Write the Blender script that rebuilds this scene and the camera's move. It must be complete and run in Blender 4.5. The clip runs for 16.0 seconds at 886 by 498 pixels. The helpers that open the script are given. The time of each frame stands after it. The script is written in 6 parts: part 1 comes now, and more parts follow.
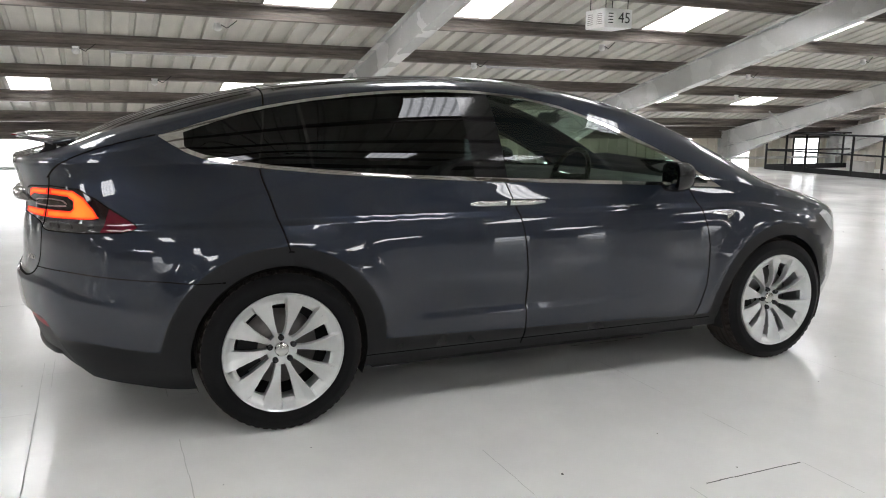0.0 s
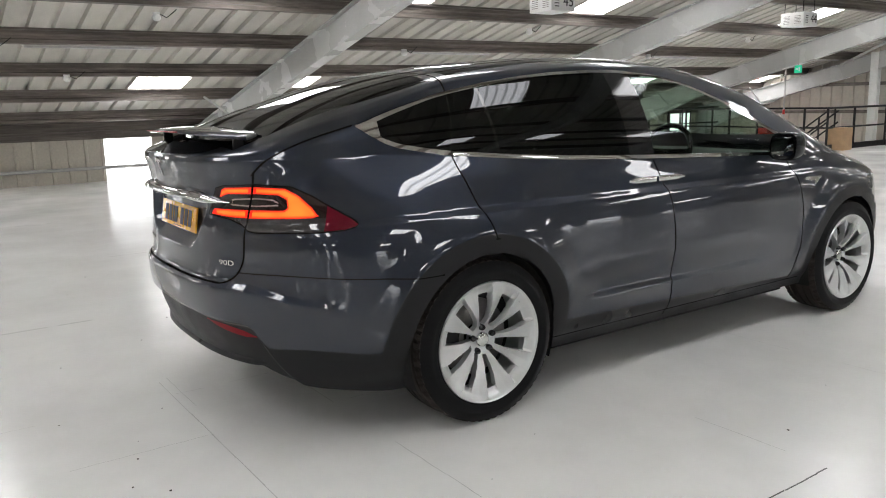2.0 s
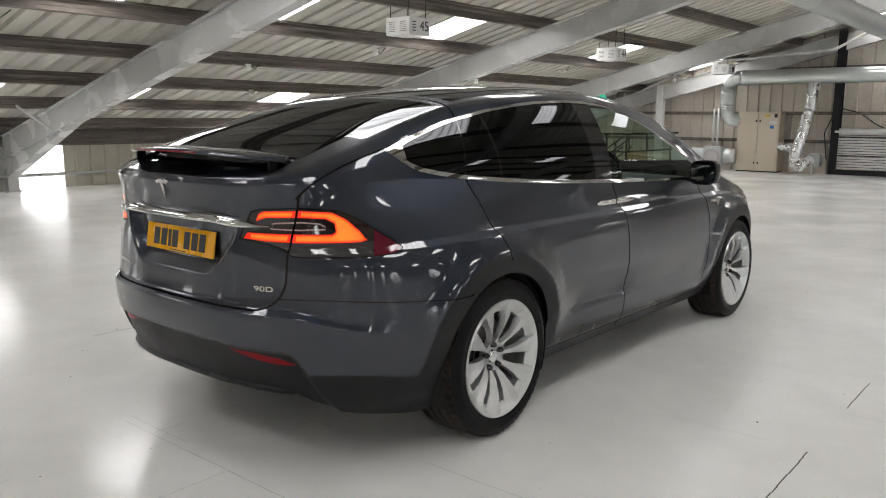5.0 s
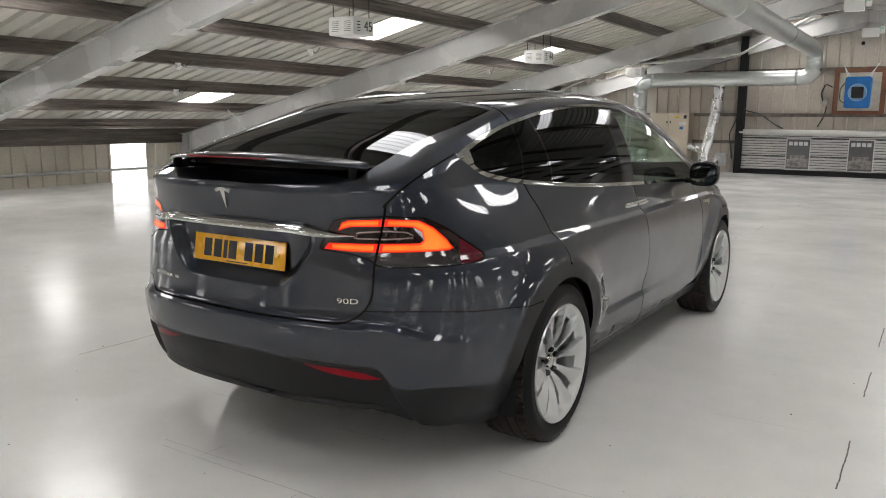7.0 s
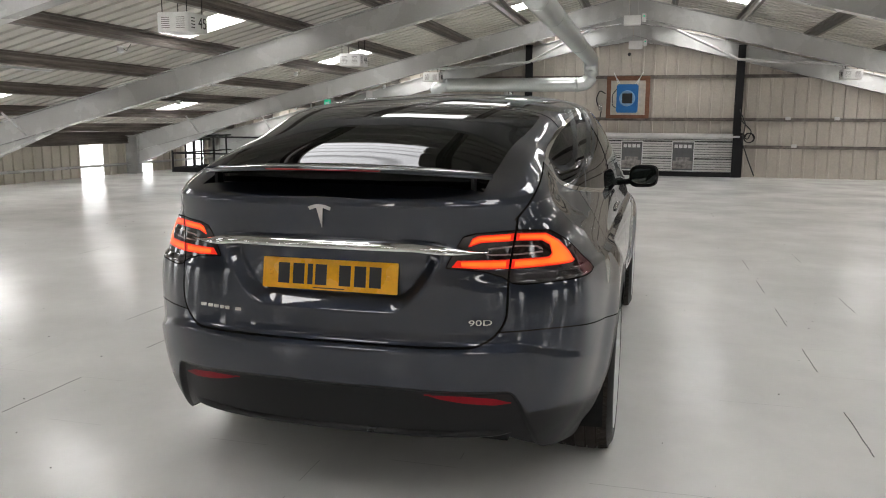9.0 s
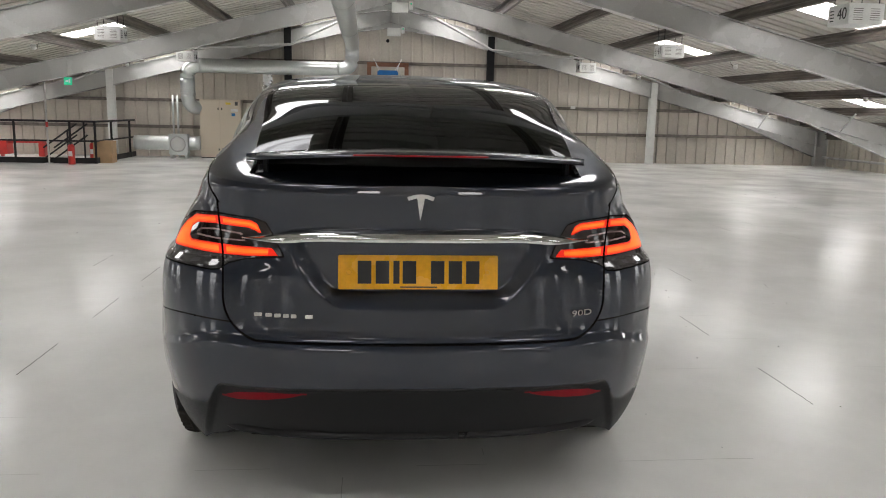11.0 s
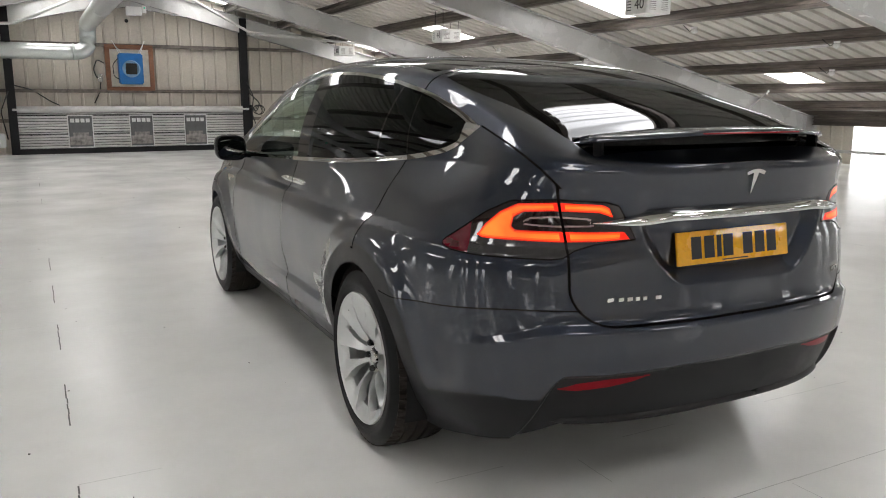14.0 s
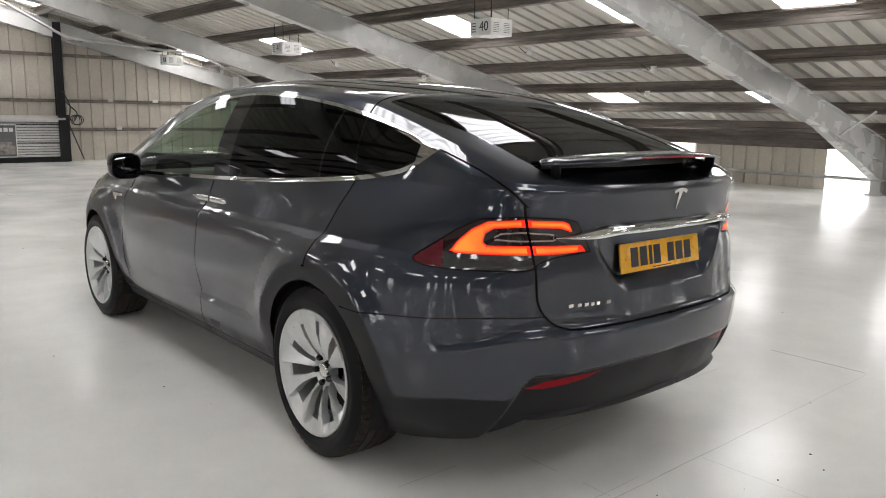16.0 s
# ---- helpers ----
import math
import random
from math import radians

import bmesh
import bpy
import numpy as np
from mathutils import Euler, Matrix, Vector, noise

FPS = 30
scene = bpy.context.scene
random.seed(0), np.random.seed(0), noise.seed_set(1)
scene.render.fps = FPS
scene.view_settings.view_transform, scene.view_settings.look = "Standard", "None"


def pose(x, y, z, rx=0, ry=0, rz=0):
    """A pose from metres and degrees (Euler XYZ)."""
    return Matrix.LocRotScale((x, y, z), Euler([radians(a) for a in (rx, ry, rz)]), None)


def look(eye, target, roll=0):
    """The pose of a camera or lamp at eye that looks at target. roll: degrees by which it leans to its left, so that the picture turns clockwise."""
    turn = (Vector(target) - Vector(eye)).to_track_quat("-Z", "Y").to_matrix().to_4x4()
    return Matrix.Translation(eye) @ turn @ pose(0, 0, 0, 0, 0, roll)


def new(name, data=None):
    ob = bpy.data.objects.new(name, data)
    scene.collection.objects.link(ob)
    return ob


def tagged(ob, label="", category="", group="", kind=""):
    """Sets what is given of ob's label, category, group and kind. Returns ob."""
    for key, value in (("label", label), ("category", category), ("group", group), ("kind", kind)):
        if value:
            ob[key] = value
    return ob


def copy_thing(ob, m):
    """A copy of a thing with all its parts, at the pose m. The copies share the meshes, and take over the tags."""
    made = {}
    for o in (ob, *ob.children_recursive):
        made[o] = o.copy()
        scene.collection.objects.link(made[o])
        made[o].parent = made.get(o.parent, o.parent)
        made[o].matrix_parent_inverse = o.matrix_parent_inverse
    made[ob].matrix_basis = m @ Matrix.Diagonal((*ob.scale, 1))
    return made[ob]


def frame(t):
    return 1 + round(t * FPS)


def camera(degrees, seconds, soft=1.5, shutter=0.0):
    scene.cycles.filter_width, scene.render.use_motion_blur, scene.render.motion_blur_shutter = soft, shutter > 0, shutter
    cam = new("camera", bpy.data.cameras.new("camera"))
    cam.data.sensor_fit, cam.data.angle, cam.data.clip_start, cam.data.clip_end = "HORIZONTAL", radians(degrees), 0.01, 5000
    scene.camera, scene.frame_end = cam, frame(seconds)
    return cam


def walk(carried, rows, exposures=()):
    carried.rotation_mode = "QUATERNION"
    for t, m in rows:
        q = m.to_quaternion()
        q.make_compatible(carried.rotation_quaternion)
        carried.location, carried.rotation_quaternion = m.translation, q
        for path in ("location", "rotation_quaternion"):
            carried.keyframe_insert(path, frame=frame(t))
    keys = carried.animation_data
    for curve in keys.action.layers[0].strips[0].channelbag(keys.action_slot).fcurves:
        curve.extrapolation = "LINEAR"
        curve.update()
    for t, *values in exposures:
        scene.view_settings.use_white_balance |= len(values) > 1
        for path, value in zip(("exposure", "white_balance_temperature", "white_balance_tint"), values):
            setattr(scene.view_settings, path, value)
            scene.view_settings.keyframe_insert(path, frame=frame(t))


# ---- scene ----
cam = camera(58.97, 16.0, soft=1.0)
# seconds, x, y, z, yaw, pitch, roll
ROWS = [
    (0, 4.368, -0.740, 1.438, 66.20, -9.78, -0.71),
    (0.5, 4.230, -1.079, 1.425, 63.19, -9.85, -0.24),
    (1, 4.077, -1.407, 1.412, 60.77, -10.24, 0.23),
    (1.5, 3.828, -1.716, 1.407, 57.81, -10.52, 0.75),
    (2, 3.595, -2.072, 1.421, 54.96, -10.68, 1.37),
    (2.5, 3.336, -2.353, 1.423, 51.68, -10.56, 2.23),
    (3, 3.109, -2.590, 1.440, 48.71, -9.97, 2.45),
    (3.5, 3.013, -2.811, 1.481, 45.40, -9.21, 2.19),
    (4, 2.986, -2.860, 1.495, 42.85, -9.13, 1.25),
    (4.5, 2.994, -2.853, 1.469, 41.06, -9.13, 0.59),
    (5, 2.985, -2.863, 1.466, 39.83, -9.58, -0.34),
    (7.5, 2.076, -3.342, 1.480, 28.71, -9.25, -0.14),
    (8, 1.753, -3.432, 1.467, 24.20, -9.06, -0.04),
    (8.5, 1.418, -3.542, 1.478, 19.51, -9.06, -0.12),
    (9, 1.083, -3.599, 1.484, 14.71, -9.17, -0.38),
    (9.5, 0.730, -3.576, 1.469, 9.39, -9.51, -0.84),
    (10, 0.401, -3.578, 1.466, 4.33, -9.72, -1.03),
    (12.5, -1.084, -3.296, 1.446, -17.84, -10.78, -1.00),
    (13, -1.460, -3.192, 1.446, -21.14, -10.86, -0.66),
    (13.5, -1.824, -3.071, 1.453, -24.21, -11.03, -0.28),
    (14, -2.111, -2.915, 1.426, -27.46, -10.83, -0.10),
    (14.5, -2.390, -2.817, 1.441, -30.96, -10.49, -0.10),
    (15, -2.595, -2.770, 1.467, -35.21, -10.07, -0.45),
    (15.5, -2.630, -2.772, 1.468, -38.32, -9.81, -0.74),
    (16, -2.646, -2.782, 1.472, -40.52, -9.88, -0.91),
]
walk(cam, [(t, pose(x, y, z, 90 + pitch, roll, yaw)) for t, x, y, z, yaw, pitch, roll in ROWS],
     [(0, 0.10, 6320, 10), (2.0, 0.05, 6360, 10), (5, -0.11, 6500, 10), (7.5, -0.16, 6540, 10), (9.5, -0.27, 6540, 10), (12.5, -0.21, 6540, 10), (14, -0.06, 6500, 10), (15, 0.0, 6500, 10), (16, 0.0, 6500, 10)])

# ---------------------------------------------------------------- daylight
world = bpy.data.worlds.new("overcast_sky")
scene.world = world
world.use_nodes = True
wn = world.node_tree
sky = wn.nodes.new("ShaderNodeTexSky")
sky.sky_type, sky.sun_disc = "NISHITA", False
sky.sun_elevation, sky.sun_rotation = radians(50), radians(120)
wn.nodes["Background"].inputs["Strength"].default_value = 0.12
wn.links.new(sky.outputs["Color"], wn.nodes["Background"].inputs["Color"])
sun = new("sun", bpy.data.lights.new("sun", "SUN"))
sun.data.energy, sun.data.angle, sun.data.color = 1.0, radians(12), (1.0, 0.97, 0.92)
sun.matrix_world = look((0, 0, 30), (9, 16, 0))
SKYLIGHT = 9.4   # radiance of the daylight behind the rooflights
SIDELIGHT = 2.9

# ---------------------------------------------------------------- materials


def mat(name, color, rough=0.5, metal=0.0, var=0.12, scale=6.0, bump=0.0, bscale=60.0, coat=0.0, spec=0.5, stretch=(1, 1, 1), rvar=0.08, fine=0.06):
    """Principled surface with colour and gloss varied at two scales, in metres of the object."""
    m = bpy.data.materials.new(name)
    m.use_nodes = True
    t = m.node_tree
    b = t.nodes["Principled BSDF"]
    b.inputs["Metallic"].default_value = metal
    b.inputs["Coat Weight"].default_value = coat
    b.inputs["Coat Roughness"].default_value = 0.03
    b.inputs["Specular IOR Level"].default_value = spec
    co = t.nodes.new("ShaderNodeTexCoord")
    mp = t.nodes.new("ShaderNodeMapping")
    mp.inputs["Scale"].default_value = stretch
    t.links.new(co.outputs["Object"], mp.inputs["Vector"])
    n1 = t.nodes.new("ShaderNodeTexNoise")
    n1.inputs["Scale"].default_value, n1.inputs["Detail"].default_value = scale, 4
    n2 = t.nodes.new("ShaderNodeTexNoise")
    n2.inputs["Scale"].default_value, n2.inputs["Detail"].default_value = bscale, 3
    for n in (n1, n2):
        t.links.new(mp.outputs["Vector"], n.inputs["Vector"])
    r1 = t.nodes.new("ShaderNodeMapRange")
    r1.inputs["From Min"].default_value, r1.inputs["From Max"].default_value = 0.3, 0.7
    r1.inputs["To Min"].default_value, r1.inputs["To Max"].default_value = 1 - var, 1 + var
    t.links.new(n1.outputs["Fac"], r1.inputs["Value"])
    r2 = t.nodes.new("ShaderNodeMapRange")
    r2.inputs["From Min"].default_value, r2.inputs["From Max"].default_value = 0.3, 0.7
    r2.inputs["To Min"].default_value, r2.inputs["To Max"].default_value = 1 - fine, 1 + fine
    t.links.new(n2.outputs["Fac"], r2.inputs["Value"])
    mul = t.nodes.new("ShaderNodeMath")
    mul.operation = "MULTIPLY"
    t.links.new(r1.outputs["Result"], mul.inputs[0])
    t.links.new(r2.outputs["Result"], mul.inputs[1])
    vm = t.nodes.new("ShaderNodeVectorMath")
    vm.operation = "SCALE"
    vm.inputs[0].default_value = color
    t.links.new(mul.outputs["Value"], vm.inputs["Scale"])
    t.links.new(vm.outputs["Vector"], b.inputs["Base Color"])
    r3 = t.nodes.new("ShaderNodeMapRange")
    r3.inputs["From Min"].default_value, r3.inputs["From Max"].default_value = 0.3, 0.7
    r3.inputs["To Min"].default_value, r3.inputs["To Max"].default_value = max(rough - rvar, 0.0), rough + rvar
    t.links.new(n1.outputs["Fac"], r3.inputs["Value"])
    t.links.new(r3.outputs["Result"], b.inputs["Roughness"])
    if bump:
        bp = t.nodes.new("ShaderNodeBump")
        bp.inputs["Strength"].default_value, bp.inputs["Distance"].default_value = 1.0, bump
        t.links.new(n2.outputs["Fac"], bp.inputs["Height"])
        t.links.new(bp.outputs["Normal"], b.inputs["Normal"])
    return m


def glow(name, color, strength, base=None):
    m = bpy.data.materials.new(name)
    m.use_nodes = True
    b = m.node_tree.nodes["Principled BSDF"]
    b.inputs["Base Color"].default_value = (*(base or color), 1)
    b.inputs["Roughness"].default_value = 0.3
    b.inputs["Emission Color"].default_value = (*color, 1)
    b.inputs["Emission Strength"].default_value = strength
    return m


def glass(name, tint, ior=1.5):
    """Thin tinted pane: clear tinted passage with a mirror sheen by Fresnel."""
    m = bpy.data.materials.new(name)
    m.use_nodes = True
    t = m.node_tree
    t.nodes.remove(t.nodes["Principled BSDF"])
    tr = t.nodes.new("ShaderNodeBsdfTransparent")
    tr.inputs["Color"].default_value = (*tint, 1)
    gl = t.nodes.new("ShaderNodeBsdfGlossy")
    gl.inputs["Roughness"].default_value = 0.01
    gl.inputs["Color"].default_value = (0.95, 0.97, 1.0, 1)
    fr = t.nodes.new("ShaderNodeLayerWeight")
    fr.inputs["Blend"].default_value = 0.5
    pw = t.nodes.new("ShaderNodeMath")
    pw.operation = "POWER"
    pw.inputs[1].default_value = 6.0
    t.links.new(fr.outputs["Facing"], pw.inputs[0])
    ma = t.nodes.new("ShaderNodeMath")
    ma.operation = "MULTIPLY_ADD"
    base = ((ior - 1) / (ior + 1)) ** 2 * 1.0
    ma.inputs[1].default_value, ma.inputs[2].default_value = 1 - base, base
    t.links.new(pw.outputs["Value"], ma.inputs[0])
    mx = t.nodes.new("ShaderNodeMixShader")
    t.links.new(ma.outputs["Value"], mx.inputs["Fac"])
    t.links.new(tr.outputs["BSDF"], mx.inputs[1])
    t.links.new(gl.outputs["BSDF"], mx.inputs[2])
    t.links.new(mx.outputs["Shader"], t.nodes["Material Output"].inputs["Surface"])
    return m


M_FLOOR = mat("painted_floor", (0.82, 0.82, 0.80), 0.19, var=0.05, scale=0.9, bump=0.0009, bscale=4.5, rvar=0.055, fine=0.025, spec=0.24)
# trowel marks: a second, finer relief and patches of duller paint on the floor
ft = M_FLOOR.node_tree
fb = ft.nodes["Principled BSDF"]
first = next(n for n in ft.nodes if n.type == "BUMP")
fco, fno, fbp = ft.nodes.new("ShaderNodeTexCoord"), ft.nodes.new("ShaderNodeTexNoise"), ft.nodes.new("ShaderNodeBump")
fno.inputs["Scale"].default_value, fno.inputs["Detail"].default_value, fno.inputs["Roughness"].default_value = 16.0, 6, 0.65
fbp.inputs["Strength"].default_value, fbp.inputs["Distance"].default_value = 1.0, 0.0006
ft.links.new(fco.outputs["Object"], fno.inputs["Vector"])
ft.links.new(fno.outputs["Fac"], fbp.inputs["Height"])
ft.links.new(first.outputs["Normal"], fbp.inputs["Normal"])
ft.links.new(fbp.outputs["Normal"], fb.inputs["Normal"])
M_JOINT = mat("floor_joint", (0.10, 0.10, 0.095), 0.6)
M_FAINT = mat("floor_hairline", (0.50, 0.50, 0.48), 0.5)
M_GRIT = mat("floor_grit", (0.06, 0.055, 0.05), 0.8)
M_SHEET = mat("roof_sheet", (0.555, 0.532, 0.48), 0.5, var=0.14, scale=1.2, bscale=30, stretch=(1, 3, 1))
M_GABLE = mat("gable_sheet", (0.545, 0.50, 0.435), 0.5, var=0.10, scale=1.0, bscale=25)
M_WALL = mat("wall_sheet", (0.58, 0.54, 0.46), 0.5, var=0.10, scale=1.0, bscale=25)
M_STEEL = mat("painted_steel", (0.53, 0.53, 0.515), 0.27, metal=0.0, var=0.05, scale=1.6, bscale=40, rvar=0.025, fine=0.03)
M_PURLIN = mat("weathered_galvanised", (0.17, 0.148, 0.130), 0.42, metal=0.5, var=0.40, scale=7, bscale=40, stretch=(1, 0.12, 1), fine=0.16)
M_DARK = mat("dark_steel", (0.014, 0.014, 0.015), 0.55, spec=0.25, var=0.2)
M_GALV = mat("galvanised_duct", (0.63, 0.66, 0.65), 0.31, metal=0.88, rvar=0.02, var=0.05, scale=3, bscale=40)
M_STAIN = mat("stainless_cabinet", (0.66, 0.585, 0.48), 0.30, metal=0.82, var=0.03, scale=1.2, bscale=60, fine=0.015, rvar=0.012)
M_WHITE = mat("white_enamel", (0.78, 0.78, 0.76), 0.4, var=0.05)
M_BLACKP = mat("black_plastic", (0.02, 0.02, 0.02), 0.45, var=0.15)
M_BLUE = mat("blue_casing", (0.015, 0.17, 0.50), 0.45, var=0.1)
M_WOOD = mat("brown_wood", (0.23, 0.10, 0.05), 0.6, var=0.25, scale=8, bscale=50, stretch=(1, 1, 6))
M_BOARD = mat("pale_board", (0.62, 0.57, 0.47), 0.6)
M_SHUT = mat("shutter_slats", (0.60, 0.59, 0.57), 0.4, var=0.08, scale=3)
M_YELLOW = mat("yellow_label", (0.75, 0.58, 0.06), 0.5)
M_FOIL = mat("crinkled_foil", (0.72, 0.73, 0.73), 0.28, metal=0.9, var=0.08, bump=0.012, bscale=22)
M_RED = mat("red_enamel", (0.55, 0.03, 0.025), 0.4)
M_GREEN = glow("exit_sign_green", (0.03, 0.55, 0.30), 0.45)
M_CARDB = mat("cardboard", (0.42, 0.28, 0.16), 0.8)
M_POSTER = mat("poster_print", (0.11, 0.11, 0.115), 0.35)
M_POSTW = mat("poster_white", (0.7, 0.7, 0.7), 0.4)
M_POSTG = mat("poster_picture", (0.24, 0.22, 0.21), 0.4, var=0.6, scale=9)
M_SKY = glow("rooflight_daylight", (1.0, 0.985, 0.985), SKYLIGHT)
rt, rb = M_SKY.node_tree, M_SKY.node_tree.nodes["Principled BSDF"]
rco, rwv, rmr = rt.nodes.new("ShaderNodeTexCoord"), rt.nodes.new("ShaderNodeTexWave"), rt.nodes.new("ShaderNodeMapRange")
rwv.wave_type, rwv.bands_direction, rwv.wave_profile = "BANDS", "Y", "SIN"
rwv.inputs["Scale"].default_value = 0.314159 / 0.155   # one band for each rib
rwv.inputs["Distortion"].default_value = 0.4
rmr.inputs["From Min"].default_value, rmr.inputs["From Max"].default_value = 0.0, 0.35
rmr.inputs["To Min"].default_value, rmr.inputs["To Max"].default_value = SKYLIGHT * 0.45, SKYLIGHT * 1.06
rt.links.new(rco.outputs["Object"], rwv.inputs["Vector"])
rt.links.new(rwv.outputs["Fac"], rmr.inputs["Value"])
rt.links.new(rmr.outputs["Result"], rb.inputs["Emission Strength"])
M_SIDE = glow("sidelight_daylight", (0.98, 0.99, 1.0), SIDELIGHT)

# ---------------------------------------------------------------- helpers for shapes


def mesh_of(name, verts, faces, materials, parent=None, label="", smooth=False, mids=None):
    me = bpy.data.meshes.new(name)
    me.from_pydata([tuple(v) for v in verts], [], faces)
    for m in materials if isinstance(materials, (list, tuple)) else [materials]:
        me.materials.append(m)
    if mids:
        me.polygons.foreach_set("material_index", mids)
    if smooth:
        me.polygons.foreach_set("use_smooth", [True] * len(me.polygons))
    ob = new(name, me)
    if parent:
        ob.parent = parent
    if label:
        tagged(ob, label)
    return ob


def part(name, bm, material, parent, label="", smooth=False):
    """One bmesh as one mesh object under a thing or a part."""
    me = bpy.data.meshes.new(name)
    bmesh.ops.recalc_face_normals(bm, faces=bm.faces)
    bm.to_mesh(me)
    bm.free()
    me.materials.append(material)
    if smooth:
        me.polygons.foreach_set("use_smooth", [True] * len(me.polygons))
    ob = new(name, me)
    ob.parent = parent
    if label:
        tagged(ob, label)
    return ob


def empty(name, at, label, category, group="", rz=0.0):
    ob = new(name)
    ob.matrix_world = pose(*at, 0, 0, rz)
    return tagged(ob, label, category, group)


def box(bm, lo, hi, bevel=0.0):
    c = [(a + b) / 2 for a, b in zip(lo, hi)]
    s = [abs(b - a) for a, b in zip(lo, hi)]
    g = bmesh.ops.create_cube(bm, size=1.0, matrix=Matrix.LocRotScale(c, None, s))
    if bevel:
        es = {e for v in g["verts"] for e in v.link_edges}
        bmesh.ops.bevel(bm, geom=list(es), offset=bevel, segments=2, affect="EDGES")


def rod(bm, a, b, r, n=10):
    a, b = Vector(a), Vector(b)
    q = (b - a).to_track_quat("Z", "Y")
    bmesh.ops.create_cone(bm, cap_ends=True, segments=n, radius1=r, radius2=r, depth=(b - a).length, matrix=Matrix.LocRotScale((a + b) / 2, q, None))


def tube(bm, pts, r, n=14, ridges=0.0):
    """A round tube along points, with optional rolled ridges."""
    rings = []
    pts = [Vector(p) for p in pts]
    up = Vector((0, 0, 1))
    for i, p in enumerate(pts):
        d = (pts[min(i + 1, len(pts) - 1)] - pts[max(i - 1, 0)]).normalized()
        u = d.cross(up if abs(d.z) < 0.95 else Vector((0, 1, 0))).normalized()
        v = u.cross(d)
        rr = r + (ridges if i % 2 else 0)
        rings.append([bm.verts.new(p + (u * math.cos(a) + v * math.sin(a)) * rr) for a in [k * 2 * math.pi / n for k in range(n)]])
    for A, B in zip(rings, rings[1:]):
        for k in range(n):
            bm.faces.new((A[k], A[(k + 1) % n], B[(k + 1) % n], B[k]))
    bm.faces.new(rings[0][::-1])
    bm.faces.new(rings[-1])


def bent(points, radius, seg=6):
    """Polyline with its corners rounded."""
    out = [Vector(points[0])]
    for a, b, c in zip(points, points[1:], points[2:]):
        a, b, c = Vector(a), Vector(b), Vector(c)
        p, q = b + (a - b).normalized() * radius, b + (c - b).normalized() * radius
        out += [(1 - t) ** 2 * p + 2 * t * (1 - t) * b + t * t * q for t in [i / seg for i in range(seg + 1)]]
    return out + [Vector(points[-1])]


# ---------------------------------------------------------------- the hall
UR, HW = 0.466, 13.52          # ridge line, half span to the columns
V0, BAY = 3.37, 6.2            # a frame and the bay
GABLE, BACK = 20.3, 3.37 - 4 * 6.2 - 0.08
ZR, SL = 4.42, 0.249           # top of rafters at the ridge, slope
PUR = [12.85, 11.42, 9.98, 8.52, 7.02, 5.5, 4.0, 2.5, 1.0]
FRAMES = [V0 + BAY * k for k in range(-4, 3)]
WALLX = HW + 0.22


def roofz(r, up=0.0):
    return ZR - SL * r + up


# floor with fine joints and grit
bm = bmesh.new()
box(bm, (UR - WALLX - 0.3, BACK - 0.3, -0.25), (UR + WALLX + 0.3, GABLE + 0.3, 0))
floor = tagged(part("floor", bm, M_FLOOR, None), "glossy light grey painted concrete floor", "floor", kind="structure")


def strip(name, lines, w, material, z=0.0015):
    vs, fs = [], []
    for x0, y0, x1, y1 in lines:
        d = Vector((x1 - x0, y1 - y0, 0)).normalized()
        n = Vector((-d.y, d.x, 0)) * w / 2
        i = len(vs)
        a, b = Vector((x0, y0, z)), Vector((x1, y1, z))
        vs += [a - n, b - n, b + n, a + n]
        fs.append((i, i + 1, i + 2, i + 3))
    return mesh_of(name, vs, fs, material)


# corrugated roof sheets, with openings for the rooflights
PITCH = 0.31
ROWS_SKY = [(1.3, 2.5), (5.85, 7.3), (10.55, 11.9)]
LIT_ROOF = (3, 4, 14, 15, 16)   # translucent sheets among the twenty of a bay
# wider run of sheets behind the camera, unseen, added as fill light
LIT_BACK_FILL = (10, 11, 12, 13, 14, 15, 16, 17, 18)
LIT_END = (5, 6, 7, 12, 13)
LIT_FAR = (4, 5, 6, 14, 15, 16)
LIT_WALL = (1, 2, 3, 14, 15, 16)


def lit(v, cells=LIT_ROOF):
    if cells is LIT_ROOF and V0 + BAY < v < V0 + 2 * BAY:
        cells = LIT_FAR
    if cells is LIT_ROOF and v > V0 + 2 * BAY:
        cells = LIT_END
    if cells is LIT_WALL and v < V0 - 1.5 * BAY:
        cells = (14, 15, 16)
    # rear bays get the added fill sheets
    if cells is LIT_ROOF and v < V0 - 1.6 * BAY:
        cells = LIT_BACK_FILL
    return int((v - BACK) / PITCH) % 20 in cells


def sheet(side):
    rs = [0.0] + [x for ab in ROWS_SKY for x in ab] + [WALLX + 0.25]
    vs, fs = [], []
    v = BACK
    cells = []
    while v < GABLE:
        for a, b, d0, d1 in ((0, 0.215, 0, 0), (0.215, 0.232, 0, 0.055), (0.232, 0.293, 0.055, 0.055), (0.293, 0.31, 0.055, 0)):
            cells.append((v + a, v + b, d0, d1, lit(v + 0.155)))
        v += PITCH
    for i, (r0, r1) in enumerate(zip(rs, rs[1:])):
        sky_row = i % 2 == 1
        for v0, v1, d0, d1, hole in cells:
            if sky_row and hole:
                continue
            k = len(vs)
            for r, vv, d in ((r0, v0, d0), (r1, v0, d0), (r1, v1, d1), (r0, v1, d1)):
                vs.append((UR + side * r, vv, roofz(r, 0.176 + d)))
            fs.append((k, k + 1, k + 2, k + 3))
    return vs, fs


